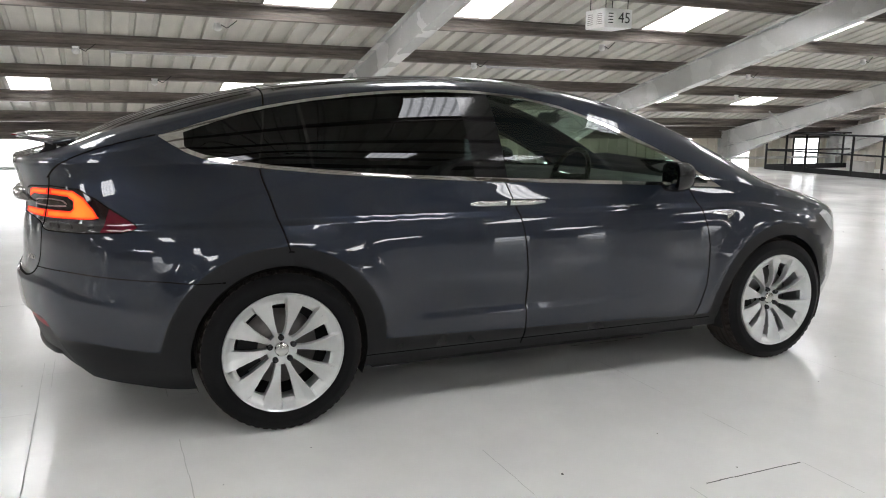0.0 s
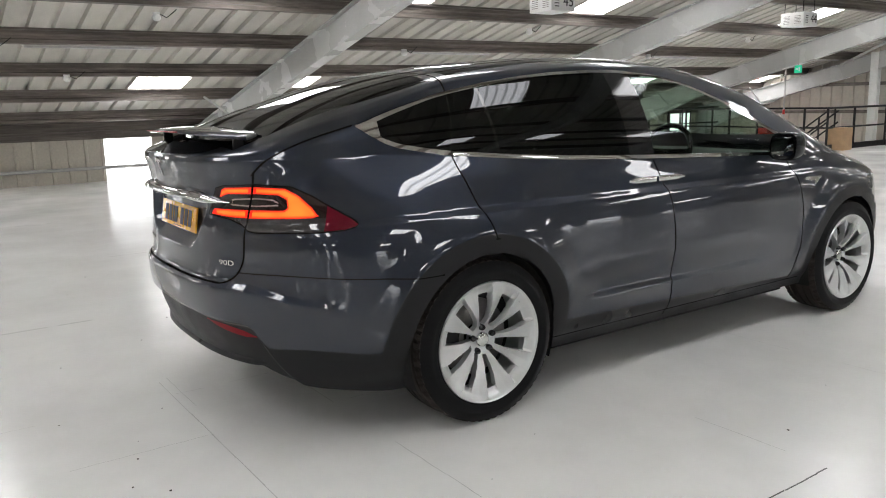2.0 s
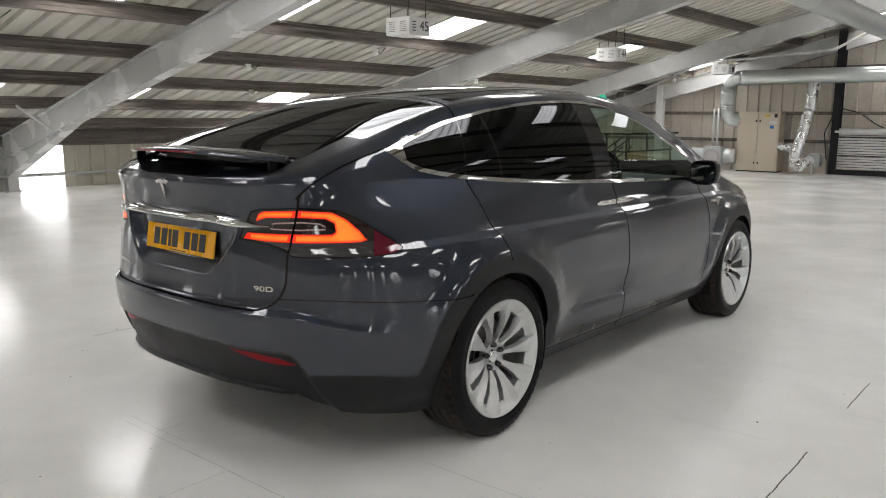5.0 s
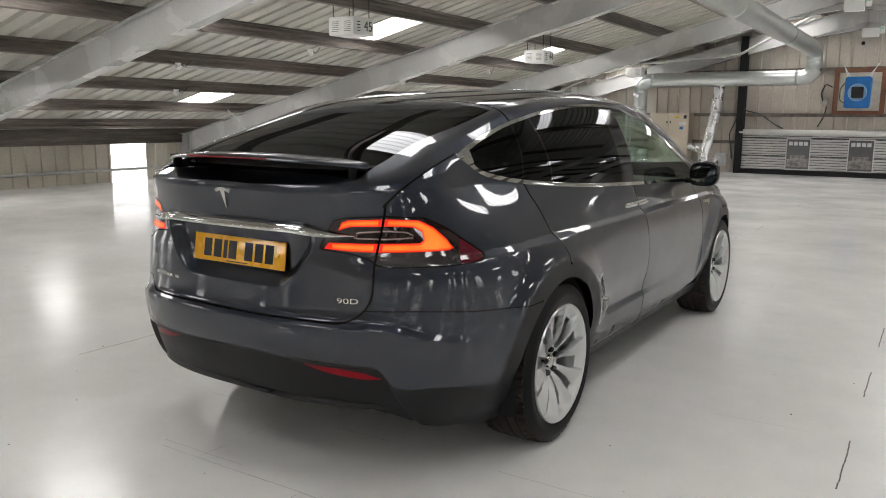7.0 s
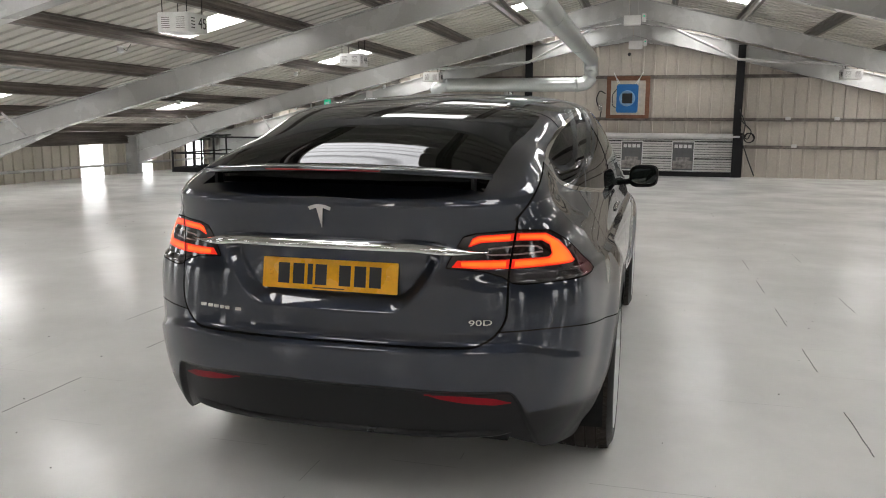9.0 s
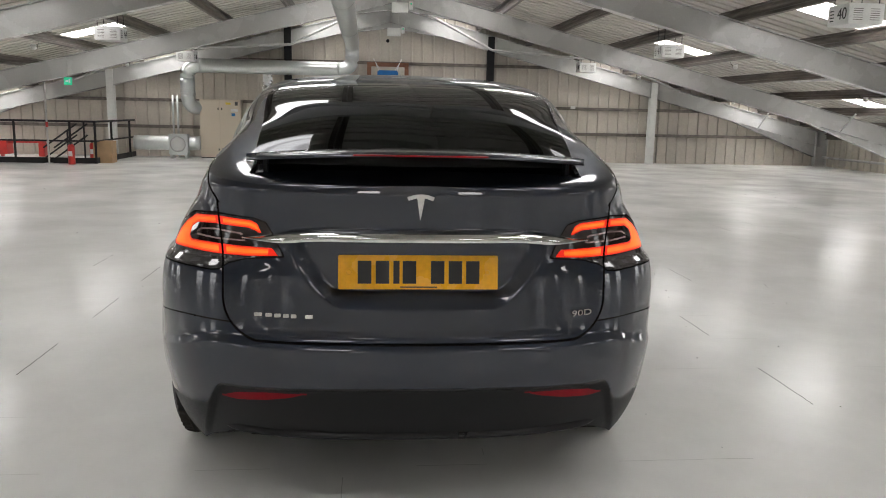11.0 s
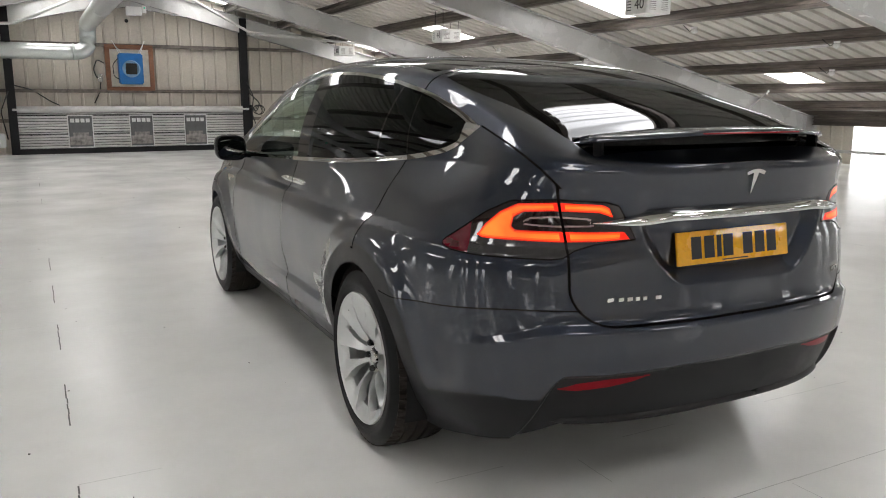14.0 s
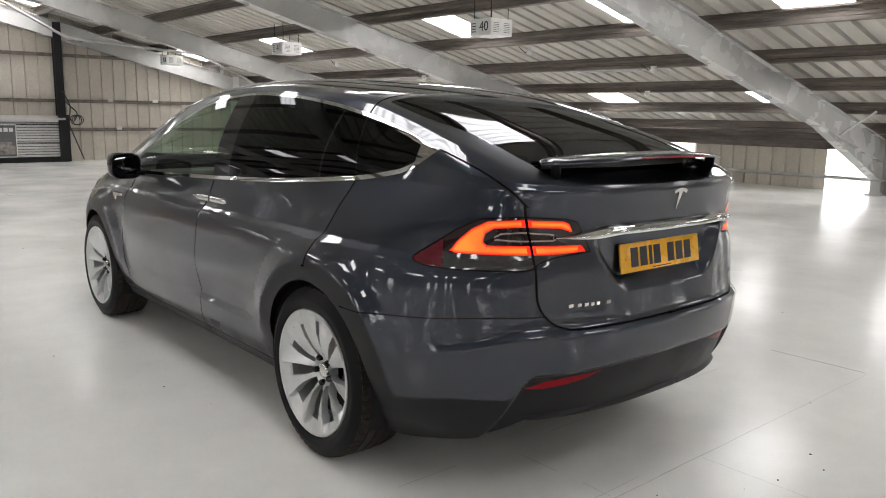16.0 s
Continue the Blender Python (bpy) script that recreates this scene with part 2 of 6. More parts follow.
for side, nm in ((-1, "west"), (1, "east")):
    vs, fs = sheet(side)
    top = [(x, y, z + 0.10) for x, y, z in vs]
    n = len(vs)
    ob = mesh_of("ceiling_" + nm, vs + top, fs + [tuple(i + n for i in f[::-1]) for f in fs], M_SHEET)
    tagged(ob, "pale corrugated metal roof sheets with weather stains", "ceiling", kind="structure")

# rooflights: translucent sheets in the openings, with extra unseen ones far behind the camera
for side in (-1, 1):
    for r0, r1 in ROWS_SKY:
        v = BACK
        run = []
        while v < GABLE:
            if lit(v + 0.155):
                run.append(v)
            elif run:
                a, b = run[0], run[-1] + PITCH
                run = []
                vs = [(UR + side * r, y, roofz(r, h)) for h in (0.20, 0.23) for r, y in ((r0, a), (r1, a), (r1, b), (r0, b))]
                ob = mesh_of("rooflight", vs, [(0, 1, 2, 3), (4, 7, 6, 5), (0, 4, 5, 1), (1, 5, 6, 2), (2, 6, 7, 3), (3, 7, 4, 0)], M_SKY)
                tagged(ob, "bright translucent rooflight sheet", "rooflight", "rooflights", "structure")
            v += PITCH

# purlins
for side in (-1, 1):
    for r in PUR:
        x, z = UR + side * r, roofz(r)
        vs, fs = [], []
        prof = [(-0.045, 0.145), (-0.050, 0.145), (-0.050, 0.172), (0.03, 0.172), (0.03, 0.125), (0.052, 0.105), (0.052, 0.062), (0.03, 0.042), (0.03, 0.005), (0.07, 0.005), (0.07, 0.03), (0.076, 0.03), (0.076, -0.002), (0.022, -0.002), (0.022, 0.044), (0.044, 0.064), (0.044, 0.103), (0.022, 0.123), (0.022, 0.165), (-0.045, 0.165)]
        for y in (BACK, GABLE):
            vs += [(x + side * a, y, z + b - SL * a) for a, b in prof]
        m = len(prof)
        fs = [(i, (i + 1) % m, m + (i + 1) % m, m + i) for i in range(m)] + [tuple(range(m)), tuple(range(2 * m - 1, m - 1, -1))]
        ob = mesh_of("purlin", vs, fs, M_PURLIN)
        tagged(ob, "dark weathered galvanised steel roof purlin", "purlin", "roof purlins", "structure")


def section(bm, a, b, depth, width, tf=0.016, tw=0.012):
    """I-section whose top line runs from a to b, webs in the plane of the frame."""
    a, b = Vector(a), Vector(b)
    for dx0, dx1, z0, z1 in ((-width / 2, width / 2, -tf, 0), (-width / 2, width / 2, -depth, -depth + tf), (-tw / 2, tw / 2, -depth + tf, -tf)):
        vs = [bm.verts.new((p.x, p.y + y, p.z + z)) for p in (a, b) for y, z in ((dx0, z0), (dx1, z0), (dx1, z1), (dx0, z1))]
        for f in ((0, 1, 2, 3), (7, 6, 5, 4), (0, 4, 5, 1), (1, 5, 6, 2), (2, 6, 7, 3), (3, 7, 4, 0)):
            bm.faces.new([vs[i] for i in f])


def haunch(bm, y, pts, width, tw=0.012, tf=0.016):
    """Tapered plate below the rafter with its own lower flange; pts: upper outer, upper inner, lower outer (x, z)."""
    (x0, z0), (x1, z1), (x2, z2) = pts
    for w, poly in ((tw, pts), (width, [(x2, z2), (x1, z1), (x1, z1 - tf), (x2, z2 - tf)])):
        A = [bm.verts.new((x, y - w / 2, z)) for x, z in poly]
        B = [bm.verts.new((x, y + w / 2, z)) for x, z in poly]
        bm.faces.new(A)
        bm.faces.new(B[::-1])
        for i in range(len(poly)):
            bm.faces.new((A[i], B[i], B[(i + 1) % len(poly)], A[(i + 1) % len(poly)]))


DEPTH = 0.45


def portal(y, label="silver-grey painted steel portal frame with haunched rafters"):
    root = empty("portal_frame", (UR, y, 0), label, "portal frame", "portal frames")
    root["kind"] = "structure"
    for s in (-1, 1):
        bm = bmesh.new()
        section(bm, (s * 0.01, 0, ZR), (s * (HW - 0.05), 0, roofz(HW - 0.05)), DEPTH, 0.19)
        haunch(bm, 0, [(s * (HW - 0.2), roofz(HW - 0.2, -DEPTH + 0.02)), (s * (HW - 3.0), roofz(HW - 3.0, -DEPTH + 0.02)), (s * (HW - 0.2), 0.30)], 0.19)
        haunch(bm, 0, [(s * 0.01, ZR - DEPTH + 0.02), (s * 1.5, roofz(1.5, -DEPTH + 0.02)), (s * 0.01, ZR - DEPTH - 0.14)], 0.19)
        part("rafter", bm, M_STEEL, root)
        bm = bmesh.new()
        for x0, x1, w in ((-0.2, -0.185, 0.2), (0.185, 0.2, 0.2), (-0.185, 0.185, 0.012)):
            box(bm, (s * HW + x0, -w / 2, 0.015), (s * HW + x1, w / 2, 1.06))
        box(bm, (s * HW - 0.2, -0.1, 1.05), (s * HW + 0.2, 0.1, 1.07))
        part("column", bm, M_STEEL, root)
        bm = bmesh.new()
        box(bm, (s * HW - 0.26, -0.16, 0), (s * HW + 0.2, 0.16, 0.02))
        for dx in (-0.22, 0.16):
            for dy in (-0.12, 0.12):
                rod(bm, (s * HW + dx, dy, 0.02), (s * HW + dx, dy, 0.06), 0.014, 6)
        part("base_plate", bm, M_STEEL, root)
        for dv in (-1, 1):
            bm = bmesh.new()
            r = PUR[1]
            rod(bm, (s * (r - 0.03), dv * 0.62, roofz(r, 0.03)), (s * r, dv * 0.02, roofz(r, -DEPTH + 0.05)), 0.022, 6)
            part("fly_brace", bm, M_STEEL, root)
    return root


for y in FRAMES + [GABLE - 0.2]:
    portal(y)

# side walls: ribbed sheets between translucent panels, with a tube rail
for side, nm in ((-1, "west"), (1, "east")):
    x = UR + side * WALLX
    vs, fs, mids = [], [], []
    v = BACK
    lights = []
    run = None
    while v < GABLE:
        on = lit(v + 0.155, LIT_WALL)
        if on and run is None:
            run = v
        if not on and run is not None:
            lights.append((run, v))
            run = None
        if not on:
            for a, b, d0, d1 in ((0, 0.24, 0, 0), (0.24, 0.252, 0, 0.04), (0.252, 0.298, 0.04, 0.04), (0.298, 0.31, 0.04, 0)):
                k = len(vs)
                vs += [(x - side * d, y, z) for y, d, z in ((v + a, d0, 0), (v + b, d1, 0), (v + b, d1, 1.2), (v + a, d0, 1.2))]
                fs.append((k, k + 1, k + 2, k + 3))
        v += PITCH
    n = len(vs)
    ob = mesh_of("wall_" + nm, vs + [(a + side * 0.1, b, c) for a, b, c in vs], fs + [tuple(i + n for i in f[::-1]) for f in fs], M_WALL)
    tagged(ob, "low beige ribbed metal side wall", "wall", kind="structure")
    for a, b in lights:
        bm = bmesh.new()
        box(bm, (x, a, 0.0), (x + side * 0.04, b, 0.86))
        ob = part("window_1", bm, M_SIDE, None)
        tagged(ob, "bright translucent wall sheet at floor level", "window", "wall lights", "structure")
    bm = bmesh.new()
    rod(bm, (x - side * 0.12, BACK, 0.28), (x - side * 0.12, GABLE, 0.28), 0.035, 10)
    tagged(part("wall_rail", bm, M_STEEL, None), "grey tubular rail along the low wall", "rail", kind="structure")
    bm = bmesh.new()
    box(bm, (x - side * 0.06, BACK, 0.85), (x + side * 0.08, GABLE, 1.18))
    for z0, d in ((0.846, 0.10), (0.925, 0.085), (0.985, 0.12), (1.07, 0.11), (1.15, 0.15)):
        box(bm, (x - side * d, BACK, z0), (x - side * 0.05, GABLE, z0 + 0.022))
    tagged(part("eaves_beam", bm, M_PURLIN, None), "dark eaves beam above the low wall", "beam", kind="structure")


# gable walls
def gable(y, face, nm):
    """Ribbed sheet wall under the roof line; face: side on which the ribs stand."""
    vs, fs = [], []
    x = UR - WALLX
    top = lambda xx: roofz(abs(xx - UR), 0.17)
    while x < UR + WALLX:
        for a, b, d0, d1 in ((0, 0.245, 0, 0), (0.245, 0.258, 0, 0.045), (0.258, 0.305, 0.045, 0.045), (0.305, 0.32, 0.045, 0)):
            k = len(vs)
            vs += [(x + a, y + face * d0, 0), (x + b, y + face * d1, 0), (x + b, y + face * d1, top(x + b)), (x + a, y + face * d0, top(x + a))]
            fs.append((k, k + 1, k + 2, k + 3))
        x += 0.32
    n = len(vs)
    ob = mesh_of("wall_" + nm, vs + [(a, b - face * 0.1, c) for a, b, c in vs], fs + [tuple(i + n for i in f[::-1]) for f in fs], M_GABLE)
    return tagged(ob, "tall beige ribbed metal gable wall", "wall", kind="structure")


gable(GABLE, -1, "north")
gable(BACK, 1, "south")
for z in (0.86, 1.62, 2.82):
    half = min(WALLX, (ZR - z) / SL - 0.3)
    bm = bmesh.new()
    box(bm, (UR - half, GABLE - 0.12, z - 0.045), (UR + half, GABLE - 0.04, z + 0.045))
    tagged(part("wall_rail", bm, M_PURLIN, None), "horizontal galvanised sheeting rail on the gable", "rail", kind="structure")
for x, h, m, lab in ((-2.5, 3.75, M_DARK, "dark steel gable post"), (3.42, 3.65, M_DARK, "dark steel gable post"), (8.45, 2.45, M_WHITE, "white painted gable post"), (-7.5, 2.45, M_WHITE, "white painted gable post")):
    bm = bmesh.new()
    box(bm, (x - 0.1, GABLE - 0.32, 0), (x + 0.1, GABLE - 0.30, h))
    box(bm, (x - 0.1, GABLE - 0.14, 0), (x + 0.1, GABLE - 0.12, h))
    box(bm, (x - 0.007, GABLE - 0.30, 0), (x + 0.007, GABLE - 0.14, h))
    tagged(part("gable_post", bm, m, None), lab, "post", "gable posts", "structure")

# ---------------------------------------------------------------- the car
M_PAINT = mat("midnight_metallic_paint", (0.0175, 0.0230, 0.0360), 0.36, metal=0.92, var=0.03, scale=3, bscale=900, coat=1.0, fine=0.25, rvar=0.03, spec=0.1)
M_PAINT.node_tree.nodes["Principled BSDF"].inputs["Coat Roughness"].default_value = 0.008
M_PAINT.node_tree.nodes["Principled BSDF"].inputs["Coat IOR"].default_value = 1.66
M_CLAD = mat("grained_black_cladding", (0.0100, 0.0102, 0.0115), 0.42, spec=0.24, var=0.08, bump=0.0004, bscale=500)
M_LOWER = mat("satin_black_strip", (0.0075, 0.0075, 0.0085), 0.33, spec=0.30, var=0.08)
M_GAP = mat("shadow_gap", (0.003, 0.003, 0.003), 0.9, spec=0.05)
M_CHROME = mat("chrome_trim", (0.66, 0.66, 0.66), 0.025, metal=1.0, var=0.03, rvar=0.012)
M_MIRROR = mat("dark_mirror", (0.30, 0.33, 0.32), 0.03, metal=1.0, var=0.02, rvar=0.01)
M_SATIN = mat("satin_chrome", (0.62, 0.62, 0.60), 0.22, metal=1.0, var=0.04)
M_TRIM = mat("window_chrome", (0.64, 0.64, 0.63), 0.04, metal=1.0, var=0.03, rvar=0.02)
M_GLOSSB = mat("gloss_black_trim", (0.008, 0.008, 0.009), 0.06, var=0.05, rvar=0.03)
M_TYRE = mat("tyre_rubber", (0.0045, 0.0045, 0.005), 0.45, spec=0.16, var=0.12, bump=0.0004, bscale=300)
M_TREAD = mat("dusty_tread", (0.034, 0.028, 0.024), 0.75, var=0.3, scale=14, spec=0.25)
M_ALLOY = mat("silver_alloy", (0.64, 0.65, 0.645), 0.30, metal=0.60, var=0.015, scale=8, rvar=0.02, fine=0.01)
M_NUT = mat("dark_chrome_nut", (0.06, 0.06, 0.062), 0.2, metal=0.9)
M_DISC = mat("brake_disc", (0.28, 0.27, 0.26), 0.4, metal=0.8, var=0.2)
M_LINER = mat("wheel_liner", (0.008, 0.008, 0.008), 0.9)
M_TINT = glass("privacy_glass", (0.012, 0.014, 0.014), 1.42)
M_CLEAR = glass("green_tinted_glass", (0.60, 0.70, 0.62), 1.5)
M_SHADE = glass("shaded_windscreen_glass", (0.05, 0.06, 0.055), 1.5)
M_LAMPR = glow("tail_lamp_red", (1.0, 0.028, 0.010), 0.8, (0.15, 0.004, 0.003))
M_LAMPO = glow("tail_lamp_orange", (1.0, 0.105, 0.012), 1.3, (0.2, 0.01, 0.003))
M_LAMPY = glow("tail_lamp_amber", (1.0, 0.165, 0.018), 1.5, (0.2, 0.01, 0.003))
for lm in (M_LAMPR, M_LAMPO, M_LAMPY):
    lt, lb = lm.node_tree, lm.node_tree.nodes["Principled BSDF"]
    lb.inputs["Specular IOR Level"].default_value = 0.25
    lco, lno, lmr = lt.nodes.new("ShaderNodeTexCoord"), lt.nodes.new("ShaderNodeTexNoise"), lt.nodes.new("ShaderNodeMapRange")
    lno.inputs["Scale"].default_value = 9.0
    lt.links.new(lco.outputs["Object"], lno.inputs["Vector"])
    lt.links.new(lno.outputs["Fac"], lmr.inputs["Value"])
    lst = lb.inputs["Emission Strength"].default_value
    lmr.inputs["From Min"].default_value, lmr.inputs["From Max"].default_value = 0.35, 0.65
    lmr.inputs["To Min"].default_value, lmr.inputs["To Max"].default_value = lst * 0.75, lst * 1.2
    lt.links.new(lmr.outputs["Result"], lb.inputs["Emission Strength"])
M_LAMPG = mat("lamp_light_guide", (0.30, 0.22, 0.21), 0.2, coat=1.0)
M_LAMPB = mat("tail_lamp_dark_lens", (0.014, 0.006, 0.006), 0.05, coat=0.25, rvar=0.02)
M_LAMPC = mat("tail_lamp_smoked_lens", (0.035, 0.033, 0.035), 0.08, coat=1.0, rvar=0.03, var=0.1, scale=5)
M_CRIM = mat("crimson_lamp_lens", (0.10, 0.003, 0.012), 0.08, coat=0.5, rvar=0.04)
M_REFL = mat("red_reflector", (0.26, 0.004, 0.012), 0.30, coat=0.0, spec=0.15, rvar=0.04)
M_HEAD = mat("head_lamp_lens", (0.75, 0.77, 0.8), 0.1, coat=1.0)
M_PLATE = mat("amber_plate", (0.85, 0.42, 0.012), 0.25, coat=0.6, var=0.04)
M_INT = mat("dark_upholstery", (0.012, 0.012, 0.014), 0.6, var=0.2)


def curve(*pts):
    """Smooth interpolation (monotone Hermite) through (x, y) pairs."""
    X = np.array([p[0] for p in pts], float)
    Y = np.array([p[1] for p in pts], float)
    h = np.diff(X)
    d = np.diff(Y) / h
    m = np.empty(len(X))
    m[0], m[-1] = d[0], d[-1]
    m[1:-1] = np.where(d[:-1] * d[1:] > 0, (d[:-1] * h[1:] + d[1:] * h[:-1]) / (h[:-1] + h[1:]), (d[:-1] + d[1:]) * 0.15)

    def f(x):
        x = min(max(x, X[0]), X[-1])
        i = min(max(int(np.searchsorted(X, x)) - 1, 0), len(h) - 1)
        t = (x - X[i]) / h[i]
        return float((1 + 2 * t) * (1 - t) ** 2 * Y[i] + t * (1 - t) ** 2 * h[i] * m[i] + t * t * (3 - 2 * t) * Y[i + 1] + t * t * (t - 1) * h[i] * m[i + 1])
    return f


def fair(f, a, b, width):
    """The curve f between a and b with its kinks faired over the given width."""
    n = 900
    xs = np.linspace(a, b, n)
    ys = np.array([f(x) for x in xs])
    k = max(int(3 * width / (b - a) * n), 1)
    g = np.exp(-0.5 * (np.arange(-k, k + 1) / (k / 3)) ** 2)
    pad = np.concatenate([2 * ys[0] - ys[k:0:-1], ys, 2 * ys[-1] - ys[-2:-k - 2:-1]])
    out = np.convolve(pad, g / g.sum(), "valid")
    return lambda x: float(np.interp(x, xs, out))


def smooth(a, b, x):
    t = min(max((x - a) / (b - a), 0), 1)
    return t * t * (3 - 2 * t)


def sd_poly(pts):
    """Signed distance to a closed outline, negative inside."""
    n = len(pts)

    def f(px, py):
        d, s = 1e9, 1
        for i in range(n):
            ax, ay = pts[i]
            bx, by = pts[i - 1]
            ex, ey, wx, wy = bx - ax, by - ay, px - ax, py - ay
            t = min(max((wx * ex + wy * ey) / (ex * ex + ey * ey), 0), 1)
            qx, qy = wx - ex * t, wy - ey * t
            d = min(d, qx * qx + qy * qy)
            c1, c2, c3 = py >= ay, py < by, ex * wy > ey * wx
            if (c1 and c2 and c3) or (not c1 and not c2 and not c3):
                s = -s
        return s * math.sqrt(d)
    return f


def cut(bm, F, where):
    """Splits the faces of bm along F = 0, inside the region where(co)."""
    val = {v: F(v.co) for v in bm.verts if where(v.co)}
    for v, x in list(val.items()):
        if abs(x) < 2e-4:
            val[v] = 0.0
    for e in list(bm.edges):
        a, b = e.verts
        if a in val and b in val and val[a] * val[b] < 0:
            lo, hi = 0.0, 1.0
            ca, cb, fa = a.co.copy(), b.co.copy(), val[a]
            for _ in range(9):
                m = (lo + hi) / 2
                if F(ca.lerp(cb, m)) * fa > 0:
                    lo = m
                else:
                    hi = m
            t = min(max((lo + hi) / 2, 0.02), 0.98)
            _, nv = bmesh.utils.edge_split(e, a, t)
            val[nv] = 0.0
    for f in list(bm.faces):
        z = [v for v in f.verts if val.get(v, 1.0) == 0.0]
        if len(z) == 2:
            vs = list(f.verts)
            i, j = vs.index(z[0]), vs.index(z[1])
            if abs(i - j) not in (1, len(vs) - 1):
                bmesh.utils.face_split(f, z[0], z[1])


# lines of the body, in metres from the rear axle: y forward, z up
Z_TOP = curve((-1.09, 1.228), (-0.95, 1.262), (-0.85, 1.297), (-0.65, 1.385), (-0.40, 1.470), (0, 1.567), (0.5, 1.626), (0.95, 1.650), (1.4, 1.634), (1.75, 1.583), (2.15, 1.475), (2.6, 1.285), (2.95, 1.125), (3.1, 1.075), (3.4, 1.0), (3.7, 0.9), (3.85, 0.79), (3.905, 0.69))
Z_BELT = curve((-1.09, 1.21), (-0.6, 1.215), (-0.1, 1.19), (0.6, 1.135), (1.14, 1.105), (2.16, 1.06), (2.5, 1.04), (2.9, 0.995), (3.3, 0.925), (3.6, 0.845), (3.85, 0.73), (3.905, 0.67))
Z_LOW = curve((-1.09, 0.385), (-0.96, 0.372), (-0.89, 0.328), (-0.6, 0.235), (-0.4, 0.205), (0.4, 0.22), (2.4, 0.225), (3.4, 0.22), (3.9, 0.24))
Y_REAR = curve((0.24, -0.97), (0.32, -1.03), (0.40, -1.058), (0.50, -1.090), (0.56, -1.103), (0.64, -1.112), (0.692, -1.113), (0.704, -1.108), (0.716, -1.095), (0.730, -1.086), (0.750, -1.082), (0.80, -1.078), (0.9, -1.073), (1.05, -1.069), (1.15, -1.085), (1.205, -1.1), (1.22, -1.09))
Y_NOSE = curve((0.0, 3.84), (0.25, 3.91), (0.6, 3.925), (1.0, 3.90))
W_SIDE = curve((0.20, 0.845), (0.26, 0.872), (0.31, 0.905), (0.37, 0.922), (0.43, 0.928), (0.50, 0.940), (0.62, 0.953), (0.70, 0.956), (0.76, 0.955), (0.86, 0.949), (0.93, 0.935), (0.946, 0.929), (0.956, 0.914), (0.985, 0.902), (1.04, 0.887), (1.10, 0.874), (1.16, 0.858), (1.24, 0.842))
Z_TOP = fair(Z_TOP, -1.09, 3.905, 0.07)
Z_BELT = fair(Z_BELT, -1.09, 3.905, 0.09)
Y_REAR = fair(Y_REAR, 0.24, 1.22, 0.006)
W_SIDE = fair(W_SIDE, 0.20, 1.24, 0.007)


INSET = curve((-1.2, 0.0), (-0.92, 0.0), (-0.7, 0.06), (-0.42, 0.122), (-0.05, 0.072), (0.4, 0.028), (0.95, 0.0), (4.0, 0.0))
INSET = fair(INSET, -1.2, 4.0, 0.10)


def bezier(a, b, c, d):
    return lambda t: (1 - t) ** 3 * a + 3 * t * (1 - t) ** 2 * b + 3 * t * t * (1 - t) * c + t ** 3 * d


# cabin sections as shares of half width and height, at the doors and over the rear haunches
SEC_DOORS = [(1, 0), (0.985, 0.24), (0.940, 0.48), (0.862, 0.735), (0.765, 0.892), (0.56, 0.962), (0.28, 0.991), (0, 1)]
SEC_HAUNCH = [(1, 0), (0.988, 0.12), (0.970, 0.32), (0.925, 0.55), (0.83, 0.772), (0.60, 0.926), (0.29, 0.985), (0, 1)]


def sec_cabin(q, y):
    k = smooth(0.1, -0.5, y)
    P = [np.array(a) * (1 - k) + np.array(b) * k for a, b in zip(SEC_DOORS, SEC_HAUNCH)]
    P = [2 * P[0] - P[1]] + P + [np.array((-P[-2][0], P[-2][1]))]
    u = q * 7
    i = min(int(u), 6)
    t = u - i
    a, b, c, d = P[i:i + 4]
    r = 0.5 * (2 * b + (c - a) * t + (2 * a - 5 * b + 4 * c - d) * t * t + (3 * b - a - 3 * c + d) * t ** 3)
    return float(r[0]), float(r[1])


SEC_HOOD = (bezier(1, 0.95, 0.7, 0), bezier(0, 0.70, 1.0, 1))
NR, NS, NF, NL, NU = 128, 120, 26, 140, 44


def bowl(x, z):
    """Depth of the scooped plate recess on the tailgate."""
    half = 0.315 + 0.095 * smooth(0.83, 1.04, z)
    qx, qz = abs(x) - half + 0.09, 0.832 + 0.09 - z
    d = math.hypot(max(qx, 0), max(qz, 0)) + min(max(qx, qz), 0) - 0.09
    k = min(max((0.008 - d) / 0.054, 0.0), 1.0)
    return 0.047 * (0.75 * k + 0.25 * smooth(0.0, 1.0, k)) * smooth(1.085, 1.05, z)


def even_turn(n, parts):
    """Angles that space points evenly along a quarter of a superellipse."""
    th = np.linspace(0, math.pi / 2, 4000)
    x, y = 0.93 * np.sin(th) ** (2 / n), 0.83 * (1 - np.cos(th) ** (2 / n))
    d = np.concatenate([[0], np.cumsum(np.hypot(np.diff(x), np.diff(y)))])
    return [float(a) for a in np.interp(np.linspace(0, d[-1], parts + 1), d, th)]


TURN = even_turn(2.85, NR)


def edge_black(x, y):
    """Top of the black lower bumper: level round the corner, then up over the reflector."""
    return 0.41 + 0.05 * smooth(-0.5, -0.85, y) + (0.095 * smooth(0.725, 0.645, x) + 0.012 * smooth(0.66, 0.2, x)) * smooth(-0.75, -0.88, y)


